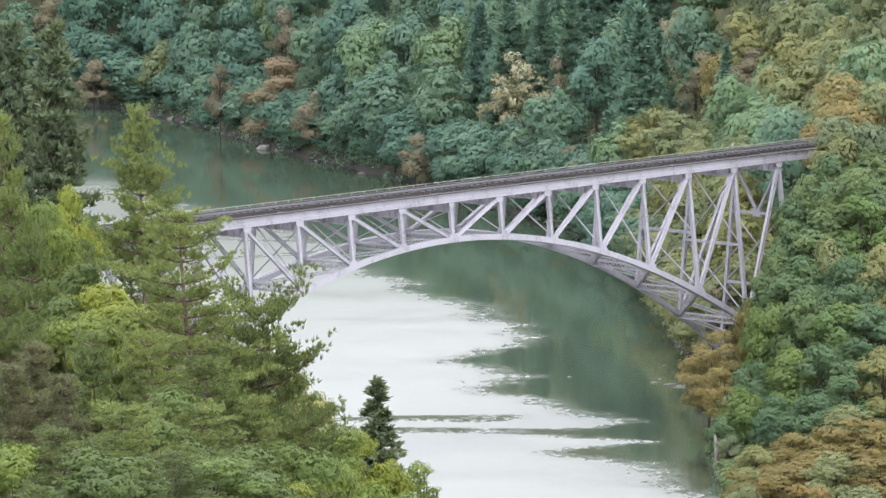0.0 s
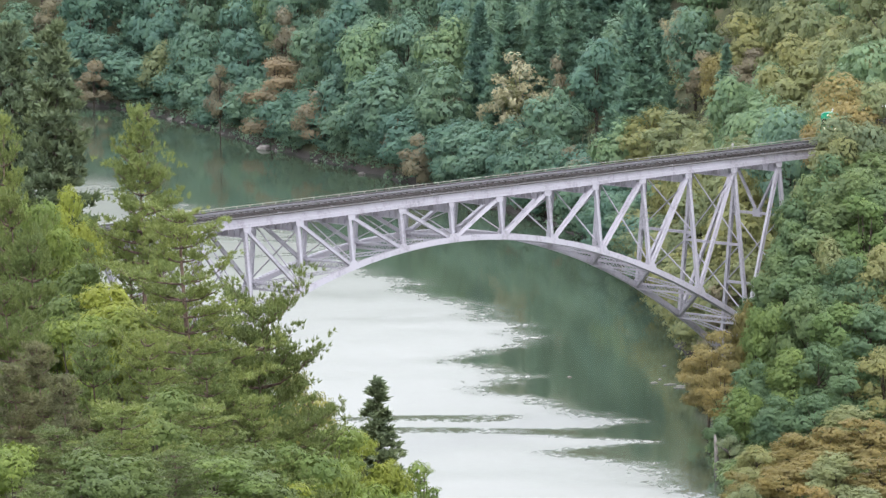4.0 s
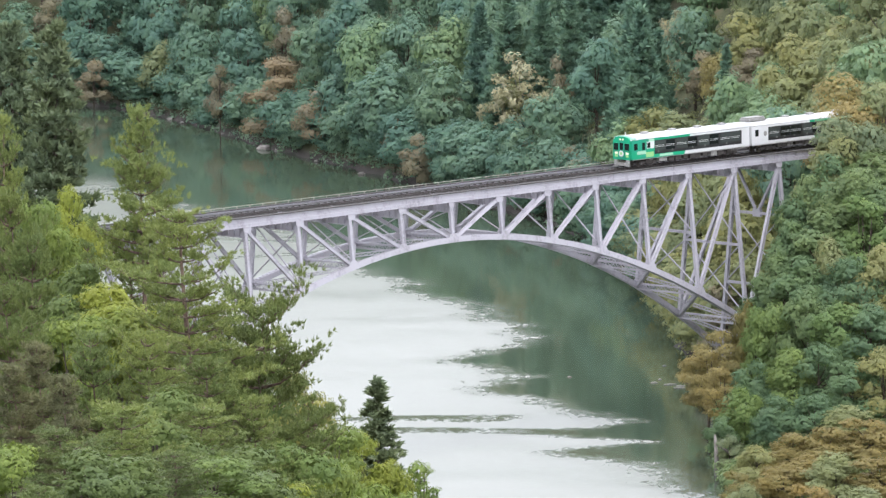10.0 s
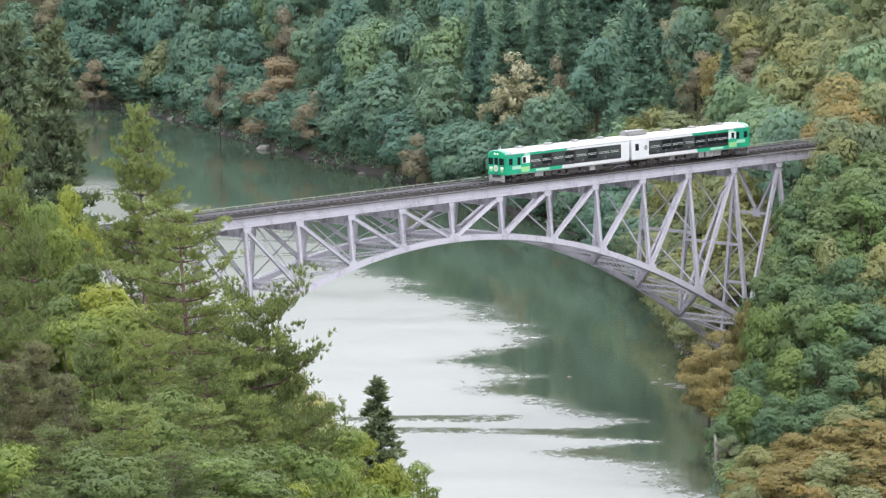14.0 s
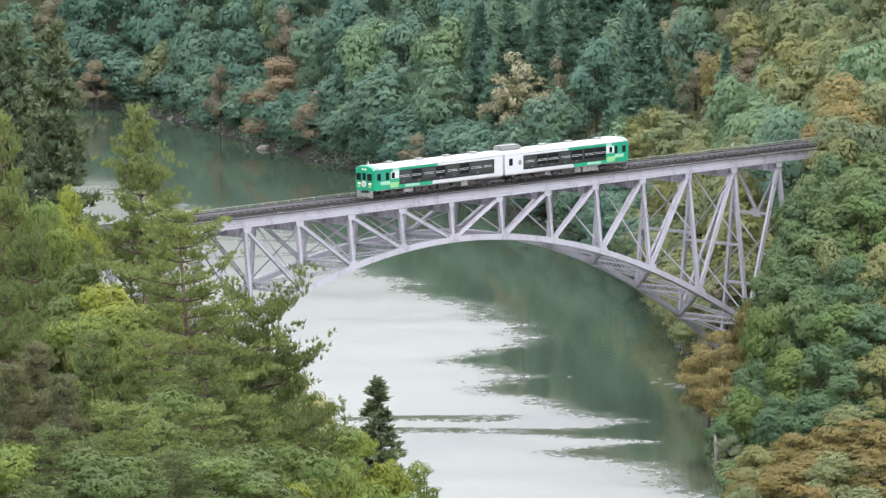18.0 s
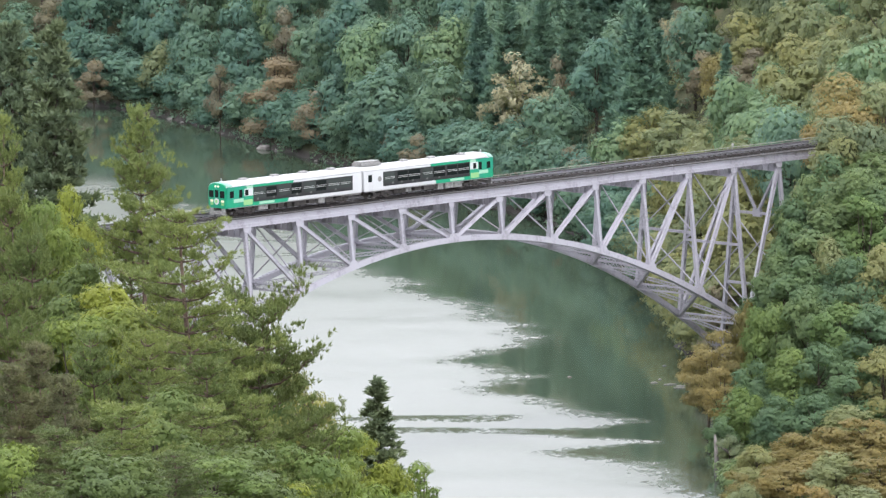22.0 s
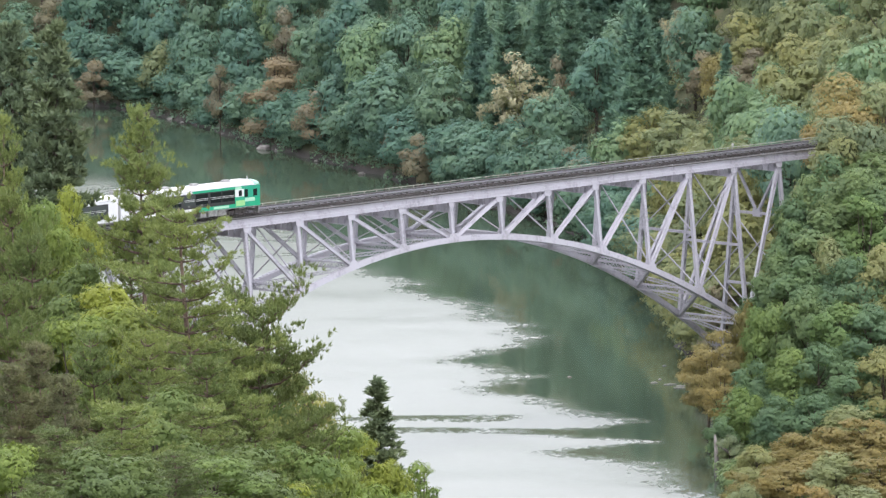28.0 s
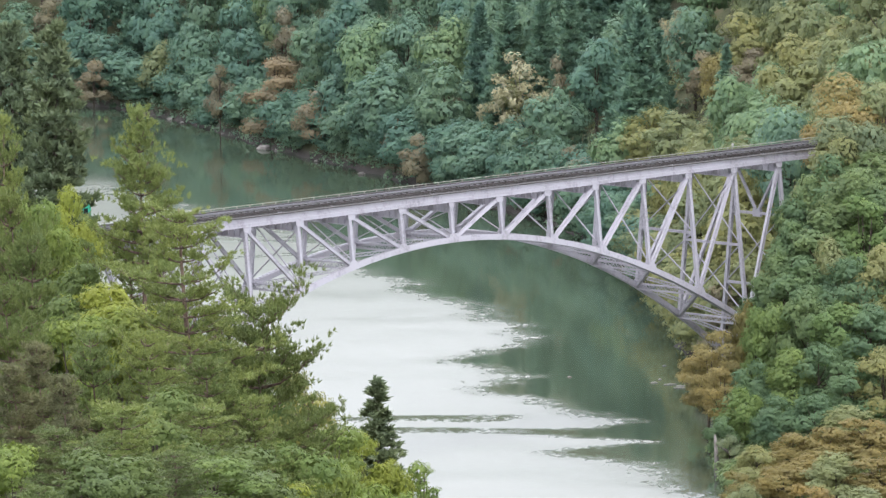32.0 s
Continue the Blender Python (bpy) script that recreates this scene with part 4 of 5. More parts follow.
def pine(seed, h, r, n, material, label, start=0.30, lean=(0.0, 0.0), tuft=0.30, thick=1.1, taper=0.55, plates=2.4, rise0=0.0):
    """A red pine: bent stem, boughs that fork into twigs, each with a brush of needles at its end."""
    rng = np.random.default_rng(seed)
    tree = tagged(empty("pine_tree", Matrix.Translation((0, 0, -500))), label, "tree")
    bm = bmesh.new()

    def stem(z):
        f = z / h
        return np.array([lean[0] * f * f + 0.25 * math.sin(f * 6 + seed), lean[1] * f * f + 0.2 * math.cos(f * 5 + seed), z])

    zs = [-1.5] + [h * i / 8 for i in range(1, 9)]
    tube(bm, [tuple(stem(z)) for z in zs], [max(0.03, h * 0.014 * (1 - 0.85 * max(z, 0) / h)) for z in zs], 8)
    C, D = [], []
    tiers = int(h * thick)
    for i in range(tiers):
        f = start + (1 - start) * (i + rng.uniform(0, 0.8)) / tiers
        f = min(f, 0.985)
        base = stem(f * h)
        g = (f - start) / (1 - start)
        reach = r * (1 - g) ** taper * (0.6 + 0.4 * min(1, g * 4)) + 0.3
        turn0 = rng.uniform(0, 2 * np.pi)
        m = int(rng.integers(4, 6))
        for j in range(m):
            a = turn0 + (j + rng.uniform(-0.3, 0.3)) * 2 * np.pi / m
            L = reach * rng.uniform(0.45, 1.18)
            out = np.array([math.cos(a), math.sin(a), 0])
            side = np.array([-out[1], out[0], 0])
            rise = rng.uniform(-0.10, 0.22) + rise0 + 0.45 * g * g

            def bough(t):
                return base + out * L * t + np.array([0, 0, rise * L * t * t + 0.06 * L * t])

            tube(bm, [tuple(bough(t)) for t in (0.0, 0.35, 0.7, 0.97)], [0.04 + 0.011 * L, 0.03 + 0.007 * L, 0.024, 0.012], 5)
            for q in range(max(5, int(L * plates * 2.0))):
                t = rng.uniform(0.28, 1.0)
                w = rng.normal() * 0.22 * L * (0.35 + 0.65 * t)
                ctr = bough(t) + side * w + out * abs(w) * 0.5 + np.array([0, 0, rng.uniform(0.03, 0.30) + abs(w) * rise])
                if q % 4 == 0:
                    tube(bm, [tuple(bough(t * 0.85)), tuple(ctr)], [0.02, 0.009], 4)
                # three or four brushes crowd at each twig's end
                e = int(rng.integers(3, 5))
                C.append(ctr + rng.normal(size=(e, 3)) * np.array([0.24, 0.24, 0.07]))
                D.append(out * 0.45 + np.array([0, 0, 0.55]) + rng.normal(size=(e, 3)) * 0.35)
    part("trunk", bm, PINE_BARK, tree, "reddish-brown pine trunk with bare boughs", True)
    at, way, size = brush(np.concatenate(C), np.concatenate(D), n, tuft, 0.9, rng)
    leaf_mesh("crown", blades(at, way, size, 0.24, rng), material, tree)
    return tree


def sight(px, py, w):
    """The point at distance w up the valley on the line that leaves the viewpoint at that place of the picture."""
    f = 784 / math.tan(radians(8.2977) / 2)
    v = HOLD.to_3x3() @ Vector(((px - 784) / f, (441 - py) / f, -1))
    k = w / (v.x * SF + v.y * CF)
    return Vector(EYE) + v * k


def plant(tree, size, x, y, h, r, rng, sink=0.2):
    """A copy of a tree of nominal height and spread, scaled to h and r, on the ground."""
    m = Matrix.Translation((x, y, ground_z(x, y) - sink)) @ Matrix.Rotation(rng.uniform(0, 6.28), 4, "Z")
    m = m @ Matrix.Diagonal((r / size[1], r / size[1], h / size[0], 1))
    return copy_thing(tree, m)


FAR = (12.0, 4.6)
far_green = [broadleaf(100 + i, *FAR, 0.62, 0.30, L_FAR_HAZED, "green broadleaf tree on the wooded river slope", calm=1.0, squash=0.95) for i in range(6)]
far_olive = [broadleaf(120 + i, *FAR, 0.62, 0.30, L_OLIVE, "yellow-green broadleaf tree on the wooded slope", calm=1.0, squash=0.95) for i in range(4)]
far_mid = [broadleaf(130 + i, *FAR, 0.62, 0.30, L_FAR_LIGHT_HAZED, "lighter green broadleaf tree on the wooded slope", calm=1.0, squash=0.95) for i in range(3)]
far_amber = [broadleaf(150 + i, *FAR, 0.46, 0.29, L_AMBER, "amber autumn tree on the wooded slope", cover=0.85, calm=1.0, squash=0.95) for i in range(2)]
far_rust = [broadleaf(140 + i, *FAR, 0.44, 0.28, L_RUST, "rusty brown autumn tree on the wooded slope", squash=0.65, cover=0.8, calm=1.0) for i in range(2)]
far_cedar = [cedar(160 + i, 14.0, 2.6, 170, 0.62, L_CEDAR_HAZED, "dark green conifer among the slope's trees", 0.05, 0.9) for i in range(2)]
MIDS = (12.0, 4.6)
mid_green = [broadleaf(200 + i, *MIDS, 0.42, 0.24, L_MID, "dense green broadleaf tree on the river bank", squash=0.82, calm=0.75) for i in range(3)]
mid_olive = [broadleaf(220 + i, *MIDS, 0.40, 0.23, L_OLIVE, "yellowing broadleaf tree on the river bank", squash=0.82, calm=0.75) for i in range(2)]
mid_amber = [broadleaf(236, *MIDS, 0.32, 0.18, L_AMBER, "orange-yellow autumn tree leaning over the water", squash=0.45, cover=0.62, calm=0.4, lump=0.32)]
mid_lime = [broadleaf(226 + i, *MIDS, 0.40, 0.23, L_MID_LIGHT, "light green broadleaf tree on the river bank", squash=0.82, calm=0.75) for i in range(2)]
mid_rust = [broadleaf(230 + i, *MIDS, 0.38, 0.22, L_RUST_NEAR, "orange-brown autumn tree on the river bank", squash=0.7, cover=0.85, calm=0.75) for i in range(2)]
NEAR = (12.0, 3.8)
near_fresh = [broadleaf(300 + i, *NEAR, 0.34, 0.16, L_FRESH, "bright fresh green broadleaf tree on the near hillside", squash=0.6, cover=0.8) for i in range(3)]
near_green = [broadleaf(320 + i, *NEAR, 0.34, 0.16, L_NEAR, "green broadleaf tree on the near hillside", squash=0.6, cover=0.8) for i in range(2)]
TALL = (21.0, 4.2)
tall_fresh = [broadleaf(304 + i, *TALL, 0.36, 0.17, L_FRESH, "tall bright green broadleaf tree on the near hillside", squash=0.6, cover=0.8) for i in range(2)]
tall_yellowgreen = [broadleaf(334, *TALL, 0.36, 0.17, L_LIME, "tall yellow-green broadleaf tree on the near hillside", squash=0.6, cover=0.8)]
tall_green = [broadleaf(324, *TALL, 0.36, 0.17, L_NEAR, "tall green broadleaf tree on the near hillside", squash=0.6, cover=0.8)]
TALLMID = (20.0, 4.2)
tall_mid = [broadleaf(204 + i, *TALLMID, 0.42, 0.24, L_MID, "tall dense green tree on the river bank", squash=0.82, calm=0.75) for i in range(3)]
tall_olive = [broadleaf(224, *TALLMID, 0.40, 0.23, L_OLIVE, "tall yellowing tree on the river bank", squash=0.82, calm=0.75)]
tall_lime = [broadleaf(228, *TALLMID, 0.40, 0.23, L_MID_LIGHT, "tall light green tree on the river bank", squash=0.82, calm=0.75)]
tall_amber = [broadleaf(238, *TALLMID, 0.38, 0.22, L_AMBER, "tall orange-yellow tree on the river bank", squash=0.7, cover=0.85, calm=0.75)]
tall_rust = [broadleaf(239, *TALLMID, 0.38, 0.22, L_RUST_NEAR, "tall tawny tree on the river bank", squash=0.7, cover=0.85, calm=0.75)]
PINES, CEDARS = (24.0, 4.8), (32.0, 3.6)
near_pine = [pine(340, *PINES, 12, L_PINE, "tall red pine with a dense pointed crown of soft needles", 0.60, (0.3, 0.2), 0.28, 0.68, 0.85, 3.2, 0.16), pine(341, *PINES, 12, L_PINE, "tall red pine with a bare stem and open boughs", 0.40, (-0.4, 0.4), 0.26, 0.60, 0.45, 3.2, 0.05), pine(342, *PINES, 12, L_PINE, "tall red pine with needle boughs far down its stem", 0.20, (0.6, 0.3), 0.26, 1.1, 0.6, 3.6, 0.1)]
SMALL = (13.0, 4.2)
small_pine = [pine(350 + i, *SMALL, 12, L_PINE_SHADED, "red pine with spreading level boughs", 0.10, (0.3, 0.2), 0.24, 1.25, 0.50, 3.6) for i in range(3)]
spread_pine = [pine(353, *SMALL, 12, L_PINE_SHADED, "dark red pine with wide level boughs over the water", 0.12, (0.5, 0.2), 0.24, 0.85, 0.25, 6.0, 0.02)]
soft_pine = [pine(354 + i, *SMALL, 12, L_PINE, "light green red pine with soft level boughs", 0.08, (0.3, -0.2), 0.25, 1.3, 0.55, 3.6, 0.05) for i in range(2)]
near_cedar = [cedar(360 + i, *CEDARS, 290, 0.52, L_CEDAR, "tall narrow dark green cedar", 0.12, 0.45, 10) for i in range(2)]
SPIRE = (11.0, 2.4)
POINT, THIN = (24.0, 3.4), (20.0, 2.6)
point_cedar = [cedar(374, *POINT, 260, 0.46, L_CEDAR, "dense pointed young cedar above the water", 0.05, 0.80, 14)]
tall_thin = [broadleaf(338, *THIN, 0.36, 0.17, L_FRESH, "slender thinly leaved tree above the water", cover=0.6, lump=0.26)]
dull_tree = [pine(372, *SPIRE, 12, L_DULL, "dull brownish conifer on the near hillside", 0.05, (0.1, 0.1), 0.24, 1.5, 0.6, 4.2, -0.05)]
near_lime = [broadleaf(332 + i, *NEAR, 0.34, 0.16, L_LIME, "bright yellow-green broadleaf tree on the near hillside", squash=0.6, cover=0.8) for i in range(2)]
near_yellow = [broadleaf(330, *NEAR, 0.34, 0.16, L_YELLOW, "yellowed broadleaf tree by the water", squash=0.6, cover=0.75)]
templates = point_cedar + tall_thin + spread_pine + soft_pine + near_lime + mid_amber + mid_lime + far_mid + far_amber + far_green + far_olive + far_rust + far_cedar + mid_green + mid_olive + mid_rust + near_fresh + near_green + near_pine + small_pine + near_cedar + dull_tree + near_yellow + tall_fresh + tall_green + tall_yellowgreen + tall_mid + tall_olive + tall_lime + tall_amber + tall_rust

# wooded slope beyond the river and behind the bridge
rng = random.Random(11)
focal = 784 / math.tan(radians(8.2977) / 2)
TO_EYE = HOLD.inverted()


def picture(x, y, z):
    q = TO_EYE @ Vector((x, y, z))
    return 784 + focal * q.x / -q.z, 441 + focal * q.y / q.z


def wooded(tries, gap, least, most, seed):
    """Random places on the far bank's slope that can be seen, none nearer to another than gap."""
    r = np.random.default_rng(seed)
    W, U = r.uniform(735, 1190, tries), r.uniform(-135, 125, tries)
    X, Y = to_world(W, U)
    D = shore_distance(W, U, RIGHT_SHORE)
    Z = height(X, Y)
    out = []
    cells = {}
    for x, y, z, d in zip(X, Y, Z, D):
        if d < least or d > 95 or (y < 8.5 and x < 200):
            continue
        px, py = picture(x, y, z + 6)
        if not (-70 < px < 1640 and -90 < py < 640):
            continue
        key = (int(x // gap), int(y // gap))
        near = [q for i in (-1, 0, 1) for j in (-1, 0, 1) for q in cells.get((key[0] + i, key[1] + j), ())]
        if any((x - a) ** 2 + (y - b) ** 2 < gap * gap for a, b in near):
            continue
        cells.setdefault(key, []).append((x, y))
        out.append((float(x), float(y), float(z), float(d), px, py))
        if len(out) >= most:
            break
    return out


def olive_share(px, py):
    if px > 1090 and py > 470:
        return 0.92
    return max(0.02, min(0.9, (px - 980) / 330)) * (0.55 if py < 60 and px < 1250 else 1.0)


def far_tip(px, py, h, r, ks, size):
    """A tree on the far slope whose tip shows at that place of the picture."""
    for w in range(740, 1300):
        q = sight(px, py, float(w))
        if q.z - ground_z(q.x, q.y) < h + 2:
            h = q.z - ground_z(q.x, q.y)
            plant(rng.choice(ks), size, q.x, q.y, h * 1.03, r, rng)
            heroes.append((*to_valley(q.x, q.y), r))
            return


pale_tree = [broadleaf(180, *FAR, 0.40, 0.27, L_PALE, "half-bare tree with pale withered leaves", bark=DEAD_WOOD, cover=0.5, lump=0.28, calm=0.7)]
heroes = []
for px, py, h, r, ks in (
    (490, 92, 11, 6.2, far_rust), (572, 148, 10, 4.4, far_rust), (165, 103, 9, 3.4, far_rust), (742, 228, 9, 3.0, far_rust), (698, 205, 8, 2.2, far_rust), (388, 104, 12, 2.4, far_rust),
    (990, 96, 11, 2.2, far_rust), (938, 240, 8, 3.6, far_rust), (505, 10, 14, 3.0, far_rust), (90, -8, 12, 4.0, far_rust), (1010, 255, 8, 2.4, far_rust),
    (920, 92, 13, 5.2, pale_tree), (870, 170, 7, 2.6, pale_tree), (1195, 18, 9, 2.6, pale_tree), (968, 150, 7, 2.6, pale_tree), (925, 130, 9, 3.0, far_olive),
    (795, 30, 15, 4.8, far_mid), (785, 120, 14, 5.2, far_green), (660, 45, 15, 5.0, far_mid), (610, 110, 12, 4.0, far_green), (680, 120, 14, 5.6, far_green), (1055, 70, 14, 4.8, far_green), (1230, 15, 14, 4.4, far_green),
    (1100, 215, 11, 4.0, far_mid), (1200, 195, 9, 5.0, far_olive), (1150, 185, 11, 4.4, far_olive), (1275, 205, 10, 4.4, far_olive), (1345, 195, 11, 5.0, far_olive), (1420, 105, 13, 5.4, far_olive), (1335, 75, 9, 3.4, far_rust),
    (1300, 155, 8, 2.6, far_rust), (1502, 135, 12, 4.6, far_amber), (1465, 205, 9, 4.2, far_amber), (1268, 90, 10, 2.8, far_amber), (1245, 80, 9, 3.2, far_rust), (1480, 40, 13, 5.4, far_olive), (1330, 25, 11, 4.6, far_olive)):
    far_tip(px, py, h, r, ks, FAR)
for px, py, h in ((1285, 85, 11), (1135, 25, 22), (1120, 10, 20), (900, -5, 20), (960, 0, 18), (1010, -8, 18), (850, 15, 17), (1165, 60, 14)):
    far_tip(px, py, h, h * 0.21, far_cedar, (14.0, 2.6))
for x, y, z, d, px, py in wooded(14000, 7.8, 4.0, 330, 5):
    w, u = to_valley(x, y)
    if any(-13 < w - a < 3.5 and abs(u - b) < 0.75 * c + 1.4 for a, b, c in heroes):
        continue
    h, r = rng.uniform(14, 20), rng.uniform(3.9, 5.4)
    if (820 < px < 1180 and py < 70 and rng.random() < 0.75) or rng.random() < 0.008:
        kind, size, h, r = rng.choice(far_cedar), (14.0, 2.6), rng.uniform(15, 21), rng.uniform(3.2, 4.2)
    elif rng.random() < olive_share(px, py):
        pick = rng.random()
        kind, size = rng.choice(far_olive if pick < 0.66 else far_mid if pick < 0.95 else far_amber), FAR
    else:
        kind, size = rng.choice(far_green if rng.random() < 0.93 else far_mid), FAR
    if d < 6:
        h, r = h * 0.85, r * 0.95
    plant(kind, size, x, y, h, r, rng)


for (w0, u0), (w1, u1) in zip(RIGHT_SHORE[5:], RIGHT_SHORE[6:-1]):
    n = max(1, int(math.hypot(w1 - w0, u1 - u0) / 5.0))
    for i in range(n):
        f = (i + rng.uniform(0.2, 0.8)) / n
        nw, nu = -(u1 - u0), (w1 - w0)
        q = rng.uniform(0.8, 3.0) / math.hypot(nw, nu)
        x, y = to_world(w0 + (w1 - w0) * f + nw * q, u0 + (u1 - u0) * f + nu * q)
        if y > 10:
            px, py = picture(x, y, 4)
            kind = rng.choice(far_rust) if rng.random() < 0.03 else rng.choice(far_olive if rng.random() < olive_share(px, py) else far_green)
            plant(kind, FAR, x, y, rng.uniform(9, 14), rng.uniform(3.8, 5.2), rng, 2.2)


def thicket(name, spots, radius, per, leaf, material, label, seed):
    """Shrubs and saplings that cover the soil, too many to count."""
    g = np.random.default_rng(seed)
    V = []
    for x, y, z in spots:
        r = radius * g.uniform(0.6, 1.4)
        d = sphere_dirs(per, g, -0.2)
        p = np.array([x, y, z + r * 0.5]) + d * r * np.array([1.15, 1.15, 0.95]) * g.uniform(0.6, 1.1, (per, 1))
        V.append(leaf_blades(p, d * 0.9 + np.array([0, 0, 0.4]) + g.normal(size=(per, 3)) * 0.22, leaf * g.uniform(0.6, 1.4, per), g))
    ob = leaf_mesh(name, np.concatenate(V), material, None)
    return tagged(ob, label, "undergrowth", kind="stuff")


scrub = wooded(40000, 2.1, -1.0, 5000, 6)
g_spots = [(x, y, z) for x, y, z, d, px, py in scrub if rng.random() > olive_share(px, py)]
o_spots = [(x, y, z) for x, y, z, d, px, py in scrub if rng.random() < olive_share(px, py)]
for (w0, u0), (w1, u1) in zip(RIGHT_SHORE[5:], RIGHT_SHORE[6:-1]):
    n = int(math.hypot(w1 - w0, u1 - u0) * 0.5)
    for i in range(n):
        f = rng.random()
        x, y = to_world(w0 + (w1 - w0) * f + rng.uniform(-0.5, 2.0), u0 + (u1 - u0) * f + rng.uniform(-0.3, 2.5))
        if y > 9:
            g_spots.append((x, y, max(0.2, ground_z(x, y)) + rng.uniform(0, 1.2)))
thicket("undergrowth", g_spots, 1.2, 60, 0.36, L_FAR_HAZED, "dense green shrubs under the slope's trees", 1)
thicket("undergrowth", o_spots, 1.2, 60, 0.36, L_OLIVE, "dense yellow-green shrubs under the slope's trees", 2)


templates += pale_tree


def tops(rows, rng):
    """Trees whose tips stand where the sight lines put them: place of the tip, distance, spread, kinds, nominal size."""
    for px, py, w, r, ks, size in rows:
        p = sight(px, py, w)
        h = p.z - ground_z(p.x, p.y)
        if size is MIDS and r < h * 0.15:
            # a crown wider than its place allows stands that much further up the bank
            px, r = px + (h * 0.15 - r) * 14.0, h * 0.15
            p = sight(px, py, w)
            h = p.z - ground_z(p.x, p.y)
        if h > 15.5:
            if ks in (near_fresh, near_green, near_lime):
                ks, size = (tall_fresh if ks is near_fresh else tall_green if ks is near_green else tall_yellowgreen), TALL
            else:
                for low, high in ((mid_green, tall_mid), (mid_olive, tall_olive), (mid_lime, tall_lime), (mid_amber, tall_amber), (mid_rust, tall_rust)):
                    if ks is low:
                        ks, size = high, TALLMID
                        break
        if h > 1.5:
            if ks[0].name.startswith(("conifer", "pine")):
                plant(rng.choice(ks), size, p.x, p.y, h * 1.02, r, rng)
            else:
                # low bushes keep a full crown that reaches down into the undergrowth
                full = max(h * 1.09, 1.75 * r)
                plant(rng.choice(ks), size, p.x, p.y, full, r, rng, 0.2 + full - h * 1.09)


# right bank in front of the bridge's end
tops([
    (1428, 305, 712, 3.2, mid_green, MIDS), (1478, 268, 714, 4.4, mid_green, MIDS), (1545, 270, 714, 4.9, mid_green, MIDS), (1510, 300, 708, 4.1, mid_green, MIDS),
    (1500, 165, 724, 3.6, mid_amber, MIDS), (1560, 140, 724, 4.0, mid_olive, MIDS), (1468, 200, 718, 2.4, mid_olive, MIDS), (1440, 235, 716, 1.8, mid_olive, MIDS), (1530, 215, 718, 3.2, mid_olive, MIDS),
    (1398, 385, 704, 2.6, mid_green, MIDS), (1450, 365, 704, 4.1, mid_green, MIDS), (1530, 350, 702, 3.8, mid_lime, MIDS), (1565, 330, 706, 4.1, mid_green, MIDS),
    (1362, 445, 700, 2.2, mid_green, MIDS), (1340, 545, 694, 2.4, mid_lime, MIDS), (1415, 450, 696, 3.7, mid_green, MIDS), (1470, 430, 698, 3.0, mid_olive, MIDS),
    (1500, 460, 692, 4.1, mid_green, MIDS), (1560, 440, 692, 3.6, mid_olive, MIDS), (1268, 582, 701, 4.4, mid_amber, MIDS), (1252, 612, 698, 3.8, mid_amber, MIDS), (1278, 645, 690, 3.2, mid_amber, MIDS), (1278, 735, 674, 2.0, mid_green, MIDS), (1292, 770, 668, 1.8, mid_olive, MIDS),
    (1318, 530, 700, 1.8, mid_rust, MIDS), (1375, 545, 690, 3.0, mid_lime, MIDS), (1430, 520, 688, 3.2, mid_green, MIDS), (1485, 540, 684, 3.2, mid_lime, MIDS),
    (1540, 540, 684, 3.6, mid_green, MIDS), (1340, 640, 680, 2.8, mid_green, MIDS), (1400, 620, 678, 3.0, mid_lime, MIDS), (1310, 690, 676, 2.4, mid_lime, MIDS),
    (1450, 610, 678, 3.2, mid_green, MIDS), (1510, 640, 672, 3.4, mid_green, MIDS), (1565, 620, 672, 3.6, mid_olive, MIDS), (1370, 700, 668, 2.8, mid_green, MIDS), (1440, 700, 666, 3.2, mid_green, MIDS),
    (1400, 765, 656, 3.0, mid_rust, MIDS), (1460, 755, 655, 3.4, mid_rust, MIDS), (1540, 740, 656, 3.8, mid_rust, MIDS), (1392, 345, 710, 1.9, mid_green, MIDS), (1335, 490, 702, 1.7, mid_green, MIDS), (1500, 720, 662, 3.0, mid_olive, MIDS), (1340, 790, 652, 2.6, mid_olive, MIDS),
    (1390, 815, 640, 3.4, mid_rust, MIDS), (1480, 805, 638, 3.6, mid_olive, MIDS), (1560, 810, 636, 3.8, mid_rust, MIDS), (1310, 835, 642, 2.2, mid_rust, MIDS), (1430, 800, 644, 3.0, mid_rust, MIDS),
    (1320, 860, 634, 2.4, mid_olive, MIDS), (1440, 860, 628, 3.4, mid_rust, MIDS), (1530, 865, 624, 3.8, mid_olive, MIDS),
], random.Random(3))
# boulders on the far shore, and driftwood
rock_rng = random.Random(21)
for px, py, s in ((468, 262, 1.7), (490, 266, 0.8), (508, 263, 0.9), (300, 210, 0.9), (322, 216, 0.6), (226, 193, 0.7), (395, 236, 0.6), (560, 284, 0.7), (640, 306, 0.8)):
    q = sight(px, py, 700)
    v = (q - Vector(EYE)).normalized()
    q = Vector(EYE) + v * ((0.25 - EYE[2]) / v.z)
    bm = bmesh.new()
    bmesh.ops.create_icosphere(bm, subdivisions=2, radius=1.0)
    for vert in bm.verts:
        vert.co *= rock_rng.uniform(0.82, 1.14)
    rock = tagged(part("rock", bm, ROCK), "grey weathered boulder at the water's edge", "rock")
    rock.matrix_basis = Matrix.Translation((q.x, q.y, 0.1)) @ Matrix.Rotation(rock_rng.uniform(0, 6), 4, "Z") @ Matrix.Diagonal((s * 0.8, s * 0.6, s * 0.42, 1))
